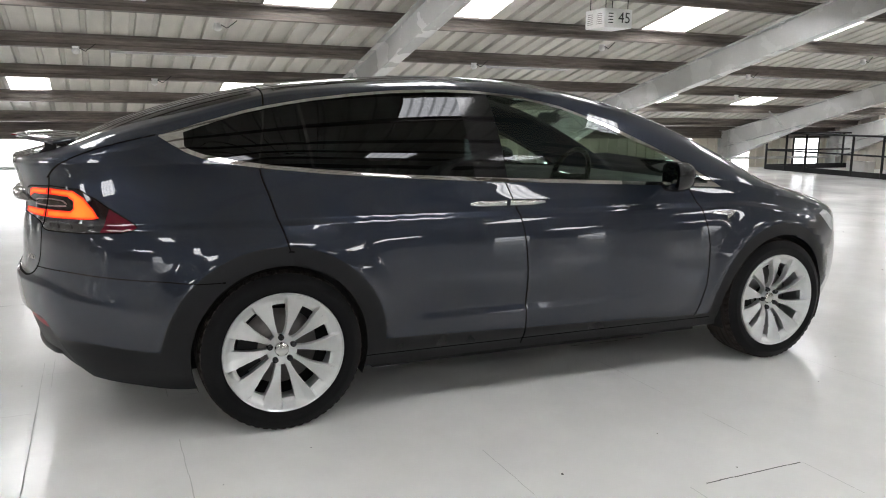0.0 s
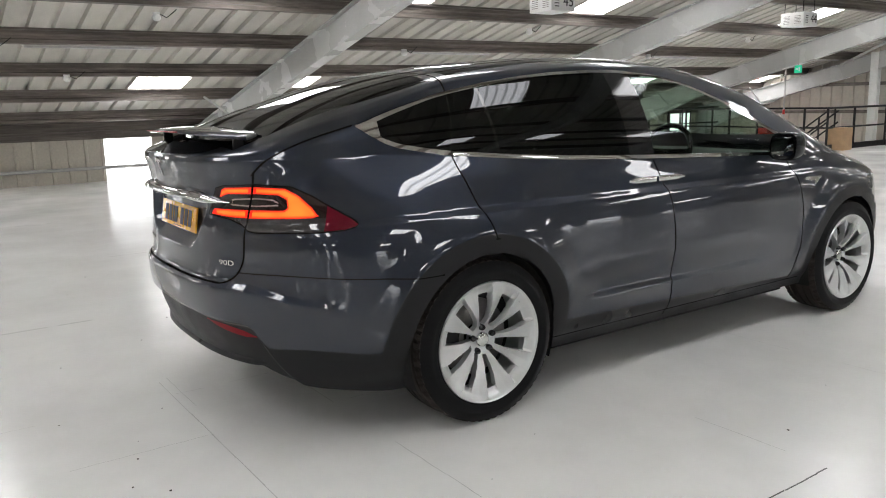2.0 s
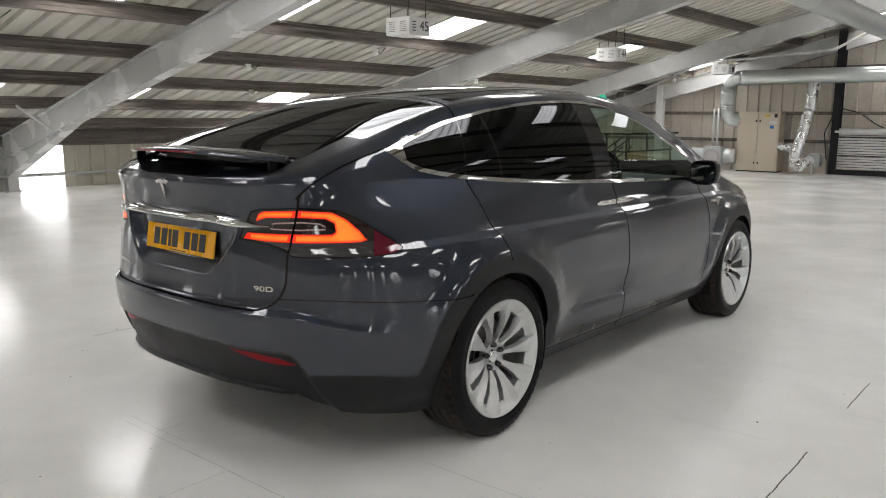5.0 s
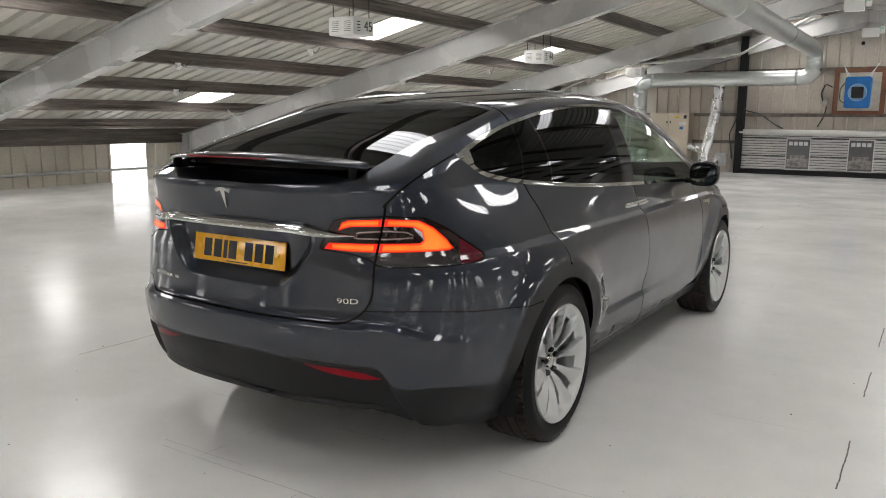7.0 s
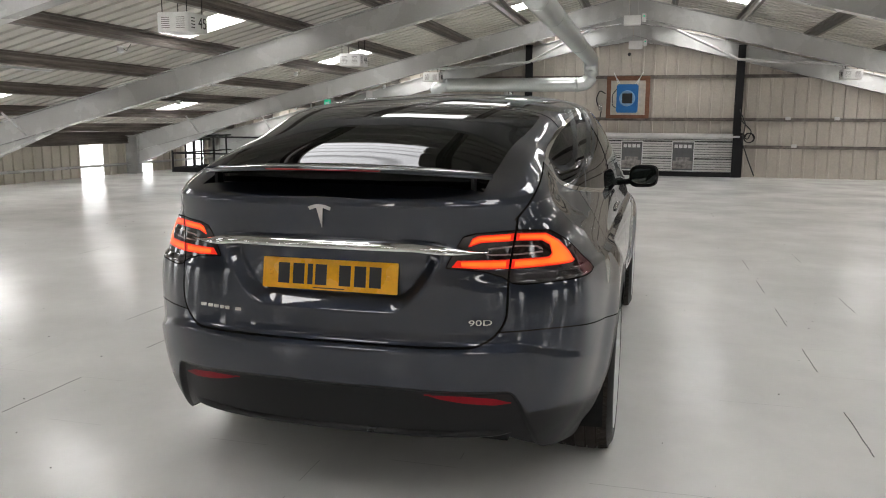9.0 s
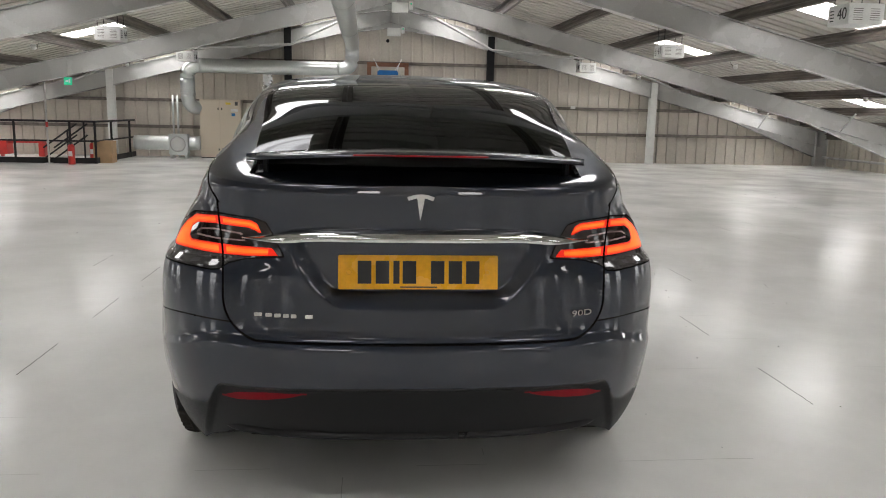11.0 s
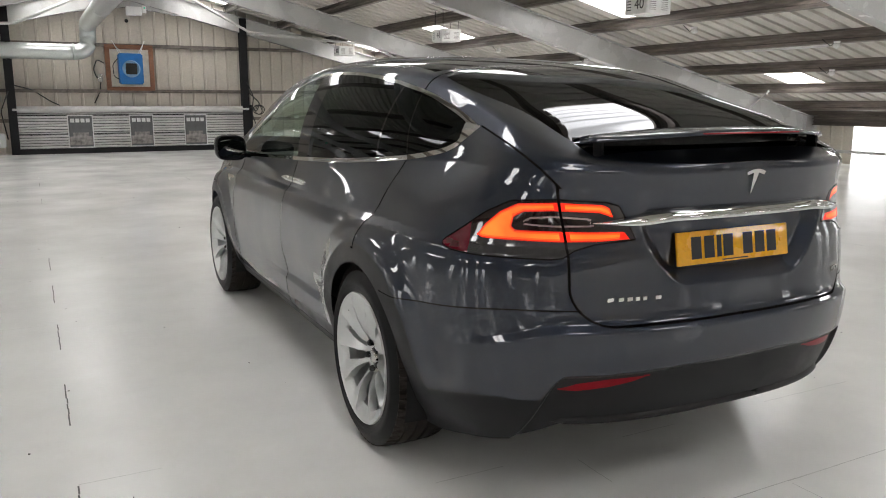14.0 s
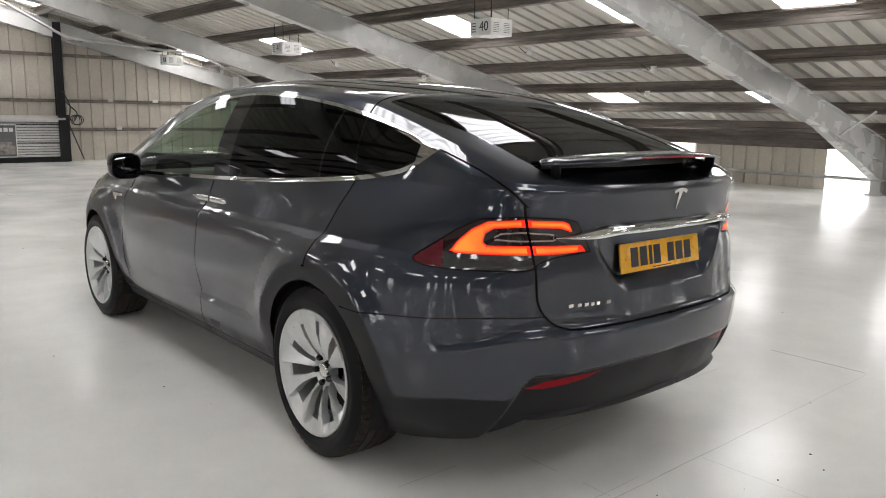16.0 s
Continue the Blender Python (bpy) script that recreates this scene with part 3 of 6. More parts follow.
def lower_point(i, s):
    zr, ss = 0.385 + 0.825 * s, s
    yb, yf = Y_REAR(zr), Y_NOSE(ss)
    R, Rf, n, nf = 0.83, 0.95, 2.85, 2.6
    if i <= NR:
        th = TURN[i]
        y = yb + R * (1 - math.cos(th) ** (2 / n) if th < 1.5707 else 1)
        e = math.sin(th) ** (2 / n)
    elif i <= NR + NS:
        y = yb + R + (yf - Rf - yb - R) * (i - NR) / NS
        e = 1
    else:
        th = math.pi / 2 * (NR + NS + NF - i) / NF
        y = yf - Rf * (1 - math.cos(th) ** (2 / nf) if th < 1.5707 else 1)
        e = math.sin(th) ** (2 / nf)
    z = Z_LOW(y) + (Z_BELT(y) - Z_LOW(y)) * s
    w = W_SIDE(z if y < 2.6 else z + 0.08 * smooth(2.6, 3.3, y))
    w *= 1 - 0.035 * smooth(2.6, 3.6, y) - 0.03 * smooth(-0.35, -0.65, y) * smooth(0.46, 0.28, z)
    w += 0.012 * math.exp(-((y - 0.0) / 0.45) ** 2) * smooth(0.5, 0.7, z) * (1 - smooth(0.85, 1.0, z))
    w -= 0.026 * smooth(0.438, 0.482, z) * smooth(0.66, 0.492, z) * (smooth(0.58, 0.75, y) * smooth(1.40, 1.15, y) + 0.35 * smooth(1.15, 1.40, y) * smooth(2.35, 1.9, y))
    w -= INSET(y) * min(max((z - 0.955) / 0.25, 0.0), 1.0) ** 1.5   # shoulder over the rear wheels
    for ya, ra in ((0.0, 0.503), (2.965, 0.482)):   # flares round the wheel arches
        w += 0.028 * smooth(ra + 0.13, ra - 0.01, math.hypot(y - ya, z - 0.365)) * smooth(0.3, 0.5, z)
    x = w * e
    x += 0.026 * math.exp(-((y + 0.77) / 0.11) ** 2) * smooth(0.50, 0.95, z) * smooth(1.16, 1.03, z)   # corner of the lamps
    if y < -0.9:
        y += bowl(x, z)
    if y < -0.8 and z < 0.62:   # the centre of the lower bumper lies back behind a folded edge
        fold = 0.690 + 0.25 * (0.50 - z)
        y += 0.026 * smooth(fold + 0.004, fold - 0.022, x) * smooth(edge_black(x, y) + 0.003, edge_black(x, y) - 0.020, z)
    return x, y, z


def car_shell():
    cols = NR + NS + NF + 1
    bm = bmesh.new()
    grid = []
    for i in range(cols):
        col = [lower_point(i, j / NL) for j in range(NL + 1)]
        xb, yb, zb = col[-1]
        zt = max(Z_TOP(yb), zb + 1e-4)
        k = smooth(2.75, 3.1, yb)
        for j in range(1, NU + 1):
            q = j / NU
            cx, cz = sec_cabin(q, yb)
            x = (1 - k) * cx + k * SEC_HOOD[0](q)
            z = (1 - k) * cz + k * SEC_HOOD[1](q)
            col.append((xb * x, yb, zb + (zt - zb) * z))
        grid.append([bm.verts.new(c) for c in col])
    for a, b in zip(grid, grid[1:]):
        for j in range(NL + NU):
            q = [a[j], b[j], b[j + 1], a[j + 1]]
            bm.faces.new(q)
    bmesh.ops.remove_doubles(bm, verts=bm.verts, dist=1e-5)
    return bm


ARCH = ((0.0, 0.368, 0.402, 0.503), (2.965, 0.362, 0.396, 0.466))   # y, z, opening, cladding edge
DLO = sd_poly([(2.54, 1.046), (2.16, 1.064), (1.14, 1.106), (0.6, 1.132), (0.4, 1.146), (0.2, 1.162), (0.0, 1.181), (-0.1, 1.193), (-0.2, 1.209), (-0.3, 1.230), (-0.36, 1.253), (-0.42, 1.288), (-0.478, 1.328), (-0.42, 1.346), (-0.3, 1.384), (-0.1, 1.444), (0.0, 1.467), (0.2, 1.503), (0.4, 1.529), (0.59, 1.547), (0.85, 1.558), (1.04, 1.556), (1.3, 1.533), (1.53, 1.485), (1.8, 1.396), (2.09, 1.276), (2.35, 1.152)])
LAMP = sd_poly([(0.40, 0.990), (0.44, 1.05), (0.475, 1.098), (0.53, 1.110), (0.75, 1.117), (0.95, 1.108), (1.07, 1.068), (1.19, 1.010), (1.285, 0.966), (1.306, 0.952), (1.298, 0.943), (1.25, 0.934), (0.75, 0.929), (0.70, 0.934), (0.655, 0.957), (0.57, 0.976)])
BAND = sd_poly([(0.425, 0.992), (0.45, 1.016), (0.70, 1.016), (0.92, 1.017), (0.94, 1.028), (0.932, 1.058), (0.885, 1.075), (0.75, 1.080), (0.56, 1.077), (0.50, 1.062), (0.515, 1.092), (0.545, 1.102), (0.75, 1.107), (0.92, 1.100), (1.0, 1.072), (1.07, 1.028), (1.105, 0.994), (1.085, 0.986), (0.75, 0.983), (0.56, 0.985)])
GUIDE = sd_poly([(0.585, 1.034), (0.60, 1.056), (0.75, 1.062), (0.85, 1.057), (0.885, 1.047), (0.875, 1.036), (0.75, 1.032)])
HEADL = sd_poly([(3.36, 0.862), (3.45, 0.876), (3.56, 0.82), (3.645, 0.75), (3.62, 0.722), (3.52, 0.745), (3.44, 0.80)])
FOG = sd_poly([(0.365, 0.535), (0.50, 0.532), (0.60, 0.520), (0.66, 0.497), (0.60, 0.492), (0.50, 0.503), (0.42, 0.518)])
Y_SPLIT = curve((0.2, 1.272), (0.6, 1.258), (0.9, 1.222), (1.0, 1.195), (1.12, 1.148), (1.3, 1.115), (1.56, 1.080))
Y_CUT = curve((0.7, 0.075), (0.82, 0.038), (0.95, 0.002), (1.07, -0.030), (1.14, -0.050), (1.2, -0.055), (1.33, -0.035), (1.46, -0.014), (1.56, 0.0), (1.7, 0.002))
Y_FDOOR = curve((0.2, 2.36), (0.33, 2.40), (0.54, 2.43), (0.77, 2.42), (0.95, 2.36), (1.06, 2.30))
X_GLASS = curve((-0.9, 0.53), (-0.85, 0.54), (-0.5, 0.565), (-0.1, 0.600), (0.5, 0.60), (1.0, 0.57), (2.0, 0.62), (2.6, 0.72), (2.95, 0.79))
Z_BUMP = curve((-1.1, 0.765), (-0.9, 0.765), (-0.6, 0.735), (-0.36, 0.712))


def u_of(c):
    return c.x + c.y + 1.0


def z_black(c):
    if c.y < -0.40:
        return edge_black(c.x, c.y)
    return 0.37 - 0.03 * (c.y - 0.5)


def gate(c):
    """Outline of the tailgate on the rear face."""
    qx, qz = c.x - 0.638 - 0.02 * smooth(0.95, 1.17, c.z) + 0.13, 0.715 + 0.13 - c.z
    return math.hypot(max(qx, 0), max(qz, 0)) + min(max(qx, qz), 0) - 0.13


def hatch(c):
    """Shut line of the hatch from the lamp to the tip of the quarter window, negative on the hatch."""
    return ((c.x - 0.667) - (c.z - 1.168 - 0.337 * (c.y + 0.922))) * 0.707


def arch(c, k, which):
    y, z, r0, r1 = ARCH[k]
    r = (r0, r1)[which]
    d = math.hypot(c.y - y, c.z - z)
    if which == 1 and k == 0:
        d = math.hypot((c.y + 0.012) * 0.985, (c.z - z) * 1.035)
    if which == 1 and c.z < z:
        d = math.hypot((c.y - y), (c.z - z) * 0.55)
    return d - r


GAPW = 0.0037
cabin = lambda c: c.z > 1.0 and c.x > 0.55 and -0.6 < c.y < 2.75
top = lambda c: c.z > 1.02 and -0.95 < c.y < 3.1
SEAMS = [   # signed distance, region
    (lambda c: c.y - Y_SPLIT(c.z), lambda c: c.x > 0.6 and 0.25 < c.z < 1.115 and 1.0 < c.y < 1.4),
    (lambda c: c.y - Y_CUT(c.z), lambda c: c.x > 0.6 and 0.83 < c.z < 1.22 and -0.2 < c.y < 0.2),
    (lambda c: c.y - Y_CUT(c.z), lambda c: c.x > 0.0 and 1.46 < c.z and -0.2 < c.y < 0.2),
    (lambda c: c.y - Y_FDOOR(c.z), lambda c: c.x > 0.6 and 0.3 < c.z < 1.055 and 2.2 < c.y < 2.6),
    (gate, lambda c: c.y < -0.75 and 0.60 < c.z < 1.163),
    (lambda c: LAMP(u_of(c), c.z) * 1.5, lambda c: c.y < -0.4 and 0.85 < c.z < 1.2 and c.x > 0.42),
    (lambda c: (c.z - Z_BUMP(c.y)) * 1.6, lambda c: c.x > 0.60 and 0.6 < c.z < 0.9 and c.y < -0.25),
    (lambda c: (c.z - 0.284) * 1.2, lambda c: c.x > 0.6 and 0.42 < c.y < 2.52 and 0.26 < c.z < 0.31),
    (hatch, lambda c: c.x > 0.5 and c.z > 1.150 and -0.94 < c.y < -0.478),
]
CUTS = [
    (lambda c: DLO(c.y, c.z), cabin),
    (lambda c: max(DLO(c.y, c.z) + 0.019 - 0.006 * smooth(1.30, 1.42, c.z), -0.37 - c.y), cabin),
    (lambda c: c.y - Y_SPLIT(c.z) + 0.155, cabin),
    (lambda c: c.y - Y_SPLIT(c.z) - 0.02, cabin),
    (lambda c: c.y - Y_SPLIT(c.z) + 0.955, cabin),
    (lambda c: c.y - Y_SPLIT(c.z) + 0.94, cabin),
    (lambda c: c.y - Y_CUT(c.z) - 0.004, cabin),
    (lambda c: c.y - Y_CUT(c.z) + 0.004, cabin),
    (lambda c: c.x - X_GLASS(c.y), top),
    (lambda c: c.y + 0.845, lambda c: top(c) and c.x < 0.6),
    (lambda c: c.y + 0.05, lambda c: top(c) and c.x < 0.7),
    (lambda c: c.y - 0.05, lambda c: top(c) and c.x < 0.7),
    (lambda c: c.y - 0.90, lambda c: top(c) and c.x < 0.7),
    (lambda c: c.y - 1.02, lambda c: top(c) and c.x < 0.7),
    (lambda c: c.y - 2.93 + 0.25 * c.x * c.x, lambda c: top(c) and c.x < 0.9),
    (lambda c: c.y - 1.95, lambda c: top(c) and c.x < 0.8),
    (lambda c: c.x - 0.07, lambda c: c.z > 1.5 and -0.1 < c.y < 1.1),
    (lambda c: c.x - 0.545, lambda c: -1.09 < c.y < -0.78 and c.z > 1.2),
    (lambda c: c.y + 1.072, lambda c: c.x < 0.6 and c.z > 1.2),
    (lambda c: arch(c, 0, 0), lambda c: c.x > 0.6 and c.z < 0.95 and -0.7 < c.y < 0.7),
    (lambda c: arch(c, 0, 1), lambda c: c.x > 0.6 and c.z < 0.95 and -0.8 < c.y < 0.8),
    (lambda c: arch(c, 1, 0), lambda c: c.x > 0.5 and c.z < 0.95 and 2.3 < c.y < 3.6),
    (lambda c: arch(c, 1, 1), lambda c: c.x > 0.5 and c.z < 0.95 and 2.1 < c.y < 3.7),
    (lambda c: c.z - z_black(c), lambda c: c.z < 0.65 and c.y < 3.6),
    (lambda c: c.z - 0.282, lambda c: c.x > 0.6 and 0.3 < c.y < 2.7),
    (lambda c: LAMP(u_of(c), c.z), lambda c: c.y < -0.4 and 0.85 < c.z < 1.2 and c.x > 0.2),
    (lambda c: BAND(u_of(c), c.z), lambda c: c.y < -0.4 and 0.9 < c.z < 1.2 and c.x > 0.2),
    (lambda c: BAND(u_of(c), c.z) + 0.0045, lambda c: c.y < -0.4 and 0.9 < c.z < 1.2 and c.x > 0.2),
    (lambda c: BAND(u_of(c), c.z) + 0.0095, lambda c: c.y < -0.4 and 0.9 < c.z < 1.2 and c.x > 0.2),
    (lambda c: abs(gate(c)) - 0.014, lambda c: c.y < -0.75 and 0.96 < c.z < 1.13),
    (lambda c: abs(GUIDE(u_of(c), c.z)) - 0.0028, lambda c: c.y < -0.4 and 1.0 < c.z < 1.1 and c.x > 0.2),
    (lambda c: u_of(c) - 1.145, lambda c: c.y < -0.4 and 0.9 < c.z < 1.12 and c.x > 0.6),
    (lambda c: c.z - 0.985, lambda c: u_of(c) < 1.16 and c.y < -0.6 and 0.9 < c.z < 1.05 and c.x > 0.4),
    (lambda c: FOG(c.x, c.z), lambda c: c.y < -0.7 and 0.45 < c.z < 0.6),
    (lambda c: HEADL(c.y, c.z), lambda c: c.y > 3.3 and c.z > 0.5 and c.x > 0.2),
]


def region(c, seam):
    """Which part a face at c belongs to."""
    a0, a1 = arch(c, 0, 0), arch(c, 1, 0)
    if c.x > 0.55 and c.z < 0.9 and (a0 < 0 or a1 < 0):
        return None
    if seam:
        return "gap"
    if cabin(c):
        d = DLO(c.y, c.z)
        if d < 0:
            if max(d + 0.019 - 0.006 * smooth(1.30, 1.42, c.z), -0.37 - c.y) > 0:
                return "window_trim"
            k = c.y - Y_SPLIT(c.z)
            if -0.155 < k < 0.02:
                return "door_pillar"
            if k > 0.02:
                return "front_window"
            if -0.955 < k < -0.94 or abs(c.y - Y_CUT(c.z)) < 0.004:
                return "door_pillar"
            if c.y < Y_CUT(c.z):
                return "quarter_window"
            return "rear_window"
    if c.y < -0.4 and 0.9 < c.z < 1.2 and LAMP(u_of(c), c.z) < 0:
        u = u_of(c)
        if u > 1.145:
            return "lamp_reflector"
        if BAND(u, c.z) < 0:
            if BAND(u, c.z) > -0.0045 or abs(gate(c)) < 0.014 or u < 0.465:
                return "lamp_band"
            return "lamp_heart" if BAND(u, c.z) < -0.0095 else "lamp_core"
        if abs(GUIDE(u, c.z)) < 0.0028:
            return "lamp_guide"
        return "lamp_lens" if c.z > 0.985 else "lamp_base"
    if top(c):
        if c.x < X_GLASS(c.y):
            if -0.845 < c.y < -0.05:
                return "rear_glass"
            if 0.05 < c.y < 0.90 and c.x > 0.07:
                return "roof_glass"
            if c.y > 1.02 and c.y - 2.93 + 0.25 * c.x * c.x < 0:
                return "windscreen" if c.y > 1.95 else "windscreen_shade"
        if c.z > 1.205 and -1.072 < c.y < -0.845 and c.x < 0.545:
            return "deck"
    if c.y < -0.7 and 0.45 < c.z < 0.6 and FOG(c.x, c.z) < 0:
        return "bumper_reflector"
    if c.y > 3.3 and c.z > 0.5 and HEADL(c.y, c.z) < 0:
        return "head_lamp"
    if c.x > 0.6 and c.z < 0.95 and c.y < 1 and arch(c, 0, 1) < 0:
        return "arch_rear"
    if c.x > 0.5 and c.z < 0.95 and c.y > 2 and arch(c, 1, 1) < 0:
        return "arch_front"
    if c.z < z_black(c) and c.y < 3.4:
        return "rear_valance" if c.y < -0.3 else ("sill" if c.z < 0.282 else "door_cladding")
    if c.y < -0.55 and c.z < 1.222 and gate(c) < 0:
        return "tailgate"
    if c.y < -0.478 and c.z > 1.150 and hatch(c) < 0:
        return "hatch_frame"
    if c.y < Y_CUT(c.z) and c.z > Z_BELT(c.y) + 0.03 and c.y > -0.478:
        return "hatch_frame"
    if c.y < -0.25 and c.z < Z_BUMP(c.y):
        return "rear_bumper"
    if c.y < 2.6 and c.z < Z_BELT(c.y) + 0.03:
        if c.y < Y_CUT(c.z):
            return "rear_quarter"
        if c.y < Y_SPLIT(c.z):
            return "rear_door"
        if c.y < Y_FDOOR(c.z):
            return "front_door"
    if c.y > 2.2 and c.z < Z_BELT(c.y) + 0.02:
        return "front_wing" if c.z > 0.45 and c.y < 3.5 else "front_bumper"
    if c.y > 2.6:
        return "bonnet"
    if c.y < -0.47:
        return "rear_quarter"
    return "roof"


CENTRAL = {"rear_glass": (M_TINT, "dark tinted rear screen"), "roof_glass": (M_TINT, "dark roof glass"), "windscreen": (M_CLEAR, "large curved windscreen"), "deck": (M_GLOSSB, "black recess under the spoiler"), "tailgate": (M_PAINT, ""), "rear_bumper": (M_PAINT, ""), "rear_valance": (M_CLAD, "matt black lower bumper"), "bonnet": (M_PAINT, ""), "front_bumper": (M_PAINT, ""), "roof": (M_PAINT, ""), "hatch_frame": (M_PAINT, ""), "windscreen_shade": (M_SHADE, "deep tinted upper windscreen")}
SIDED = {"window_trim": (M_TRIM, "polished chrome window surround"), "door_pillar": (M_GLOSSB, "gloss black door pillar"), "front_window": (M_CLEAR, "clear greenish side glass"), "rear_window": (M_TINT, "dark privacy glass"), "quarter_window": (M_TINT, "dark privacy glass"), "lamp_reflector": (M_CRIM, "deep red reflector"), "lamp_band": (M_LAMPR, "glowing red light band"), "lamp_core": (M_LAMPO, "glowing orange light core"), "lamp_heart": (M_LAMPY, "bright amber light core"), "lamp_guide": (M_LAMPG, "pale light guide"), "lamp_lens": (M_LAMPB, "dark inner lens"), "lamp_base": (M_LAMPC, "smoked clear lower lens"), "bumper_reflector": (M_REFL, "slim red reflector"), "head_lamp": (M_HEAD, "clear head lamp"), "arch_rear": (M_CLAD, "black wheel arch cladding"), "arch_front": (M_CLAD, "black wheel arch cladding"), "sill": (M_CLAD, "black sill"), "door_cladding": (M_LOWER, "satin black lower door strip"), "lower_wing": (M_PAINT, ""), "rear_quarter": (M_PAINT, ""), "rear_door": (M_PAINT, ""), "front_door": (M_PAINT, ""), "front_wing": (M_PAINT, ""), "gap": (M_GAP, "dark panel gap")}

PHI = 0.515
car = empty("car", (0, 0, 0), "dark grey metallic car with lit tail lamps and raised spoiler", "car", rz=-PHI)


def even_normals(bm, times=14):
    """Normals of the pressed sheet, evened out along the surface but not across its creases."""
    vs = list(bm.verts)
    at = {v: i for i, v in enumerate(vs)}
    N = np.array([tuple(v.normal) for v in vs])
    E = np.array([(at[e.verts[0]], at[e.verts[1]]) for e in bm.edges])
    for _ in range(times):
        w = np.exp(-(1 - (N[E[:, 0]] * N[E[:, 1]]).sum(1)) / 0.003)[:, None]
        S = N * 0.5
        np.add.at(S, E[:, 0], N[E[:, 1]] * w)
        np.add.at(S, E[:, 1], N[E[:, 0]] * w)
        N = S / np.maximum(np.linalg.norm(S, axis=1), 1e-9)[:, None]
    return {v: Vector(n) for v, n in zip(vs, N)}


def build_body():
    bm = car_shell()
    for F, where in SEAMS:
        cut(bm, lambda c: F(c) - GAPW, where)
        cut(bm, lambda c: F(c) + GAPW, where)
    for F, where in CUTS:
        cut(bm, F, where)
    bm.normal_update()
    even = even_normals(bm)
    groups = {}
    for f in bm.faces:
        c = f.calc_center_median()
        seam = any(where(c) and abs(F(c)) < GAPW for F, where in SEAMS)
        if seam and (DLO(c.y, c.z) < 0 or LAMP(u_of(c), c.z) < -0.0024 and c.y < -0.4 and not abs(gate(c)) < GAPW):
            seam = False
        r = region(c, seam)
        if r:
            groups.setdefault(r, []).append(f)
    lamps = {}
    pieces = []
    for r, fs in groups.items():
        left, found = set(fs), []
        while left:
            stack = [left.pop()]
            comp = []
            while stack:
                f = stack.pop()
                comp.append(f)
                for e in f.edges:
                    for g in e.link_faces:
                        if g in left:
                            left.remove(g)
                            stack.append(g)
            found.append(comp)
        found.sort(key=len, reverse=True)
        if r == "front_bumper":
            pieces += [("lower_wing", c) for c in found[1:] if len(c) > 8]
            found = found[:1]
        whole = [found[0]] if r in CENTRAL and r != "roof_glass" else []
        for comp in found[len(whole):]:
            if len(comp) > 8 and r not in CENTRAL and not r.startswith("lamp_"):
                whole.append(comp)
            elif whole:
                whole[0] += comp
            else:
                whole.append(comp)
        pieces += [(r, w) for w in whole]
    for r, fs in pieces:
        order, idx = [], {}
        for f in fs:
            for v in f.verts:
                if v not in idx:
                    idx[v] = len(order)
                    order.append(v)
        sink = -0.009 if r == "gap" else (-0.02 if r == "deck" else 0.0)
        co = [v.co + v.normal * sink for v in order]
        no = [(Vector((0, even[v].y, even[v].z)) if v.co.x < 1e-4 else even[v]).normalized() for v in order]
        faces = [tuple(idx[v] for v in f.verts) for f in fs]
        if r == "gap":   # side walls of the channel, up to the panels
            inside = set(fs)
            for f in fs:
                for e in f.edges:
                    if sum(g in inside for g in e.link_faces) == 1:
                        a, b = e.verts
                        k = len(co)
                        co += [a.co.copy(), b.co.copy()]
                        no += [a.normal.copy(), b.normal.copy()]
                        faces.append((idx[a], idx[b], k + 1, k))
        flip = lambda w: Vector((-w.x, w.y, w.z))
        if r in CENTRAL:
            n = len(co)
            sets = [(co + [flip(c) for c in co], no + [flip(w) for w in no], faces + [tuple(i + n for i in f[::-1]) for f in faces])]
            m, lab = CENTRAL[r]
        else:
            sets = [(co, no, faces), ([flip(c) for c in co], [flip(w) for w in no], [f[::-1] for f in faces])]
            m, lab = SIDED[r]
        for k, (c, nn, ff) in enumerate(sets):
            name = r
            if r in CENTRAL:
                ob = mesh_of(name, c, ff, m, car, lab, True)
            elif r.startswith("lamp_"):
                if k not in lamps:
                    lamps[k] = new("tail_lamp")
                    lamps[k].parent = car
                ob = mesh_of(name[5:], c, ff, m, lamps[k], lab, True)
            elif r in ("arch_rear", "arch_front"):
                ob = mesh_of("wheel_arch", c, ff, m, car, lab, True)
            elif r == "gap":
                ob = mesh_of("panel_gap", c, ff, m, car, lab, True)
            else:
                ob = mesh_of(name, c, ff, m, car, lab, True)
            ob.data.normals_split_custom_set_from_vertices([tuple(w) for w in nn])
            if m in (M_TINT, M_CLEAR, M_SHADE):
                ob.visible_shadow = False
    bm.free()


build_body()


def lathe(bm, prof, n, centre=(0, 0, 0), close=False):
    """Revolves (x, r) about the x axis through centre."""
    rings = []
    for x, r in prof:
        rings.append([bm.verts.new((centre[0] + x, centre[1] + r * math.cos(a), centre[2] + r * math.sin(a))) for a in [2 * math.pi * k / n for k in range(n)]])
    pairs = list(zip(rings, rings[1:])) + ([(rings[-1], rings[0])] if close else [])
    for A, B in pairs:
        for k in range(n):
            bm.faces.new((A[k], A[(k + 1) % n], B[(k + 1) % n], B[k]))
    return rings


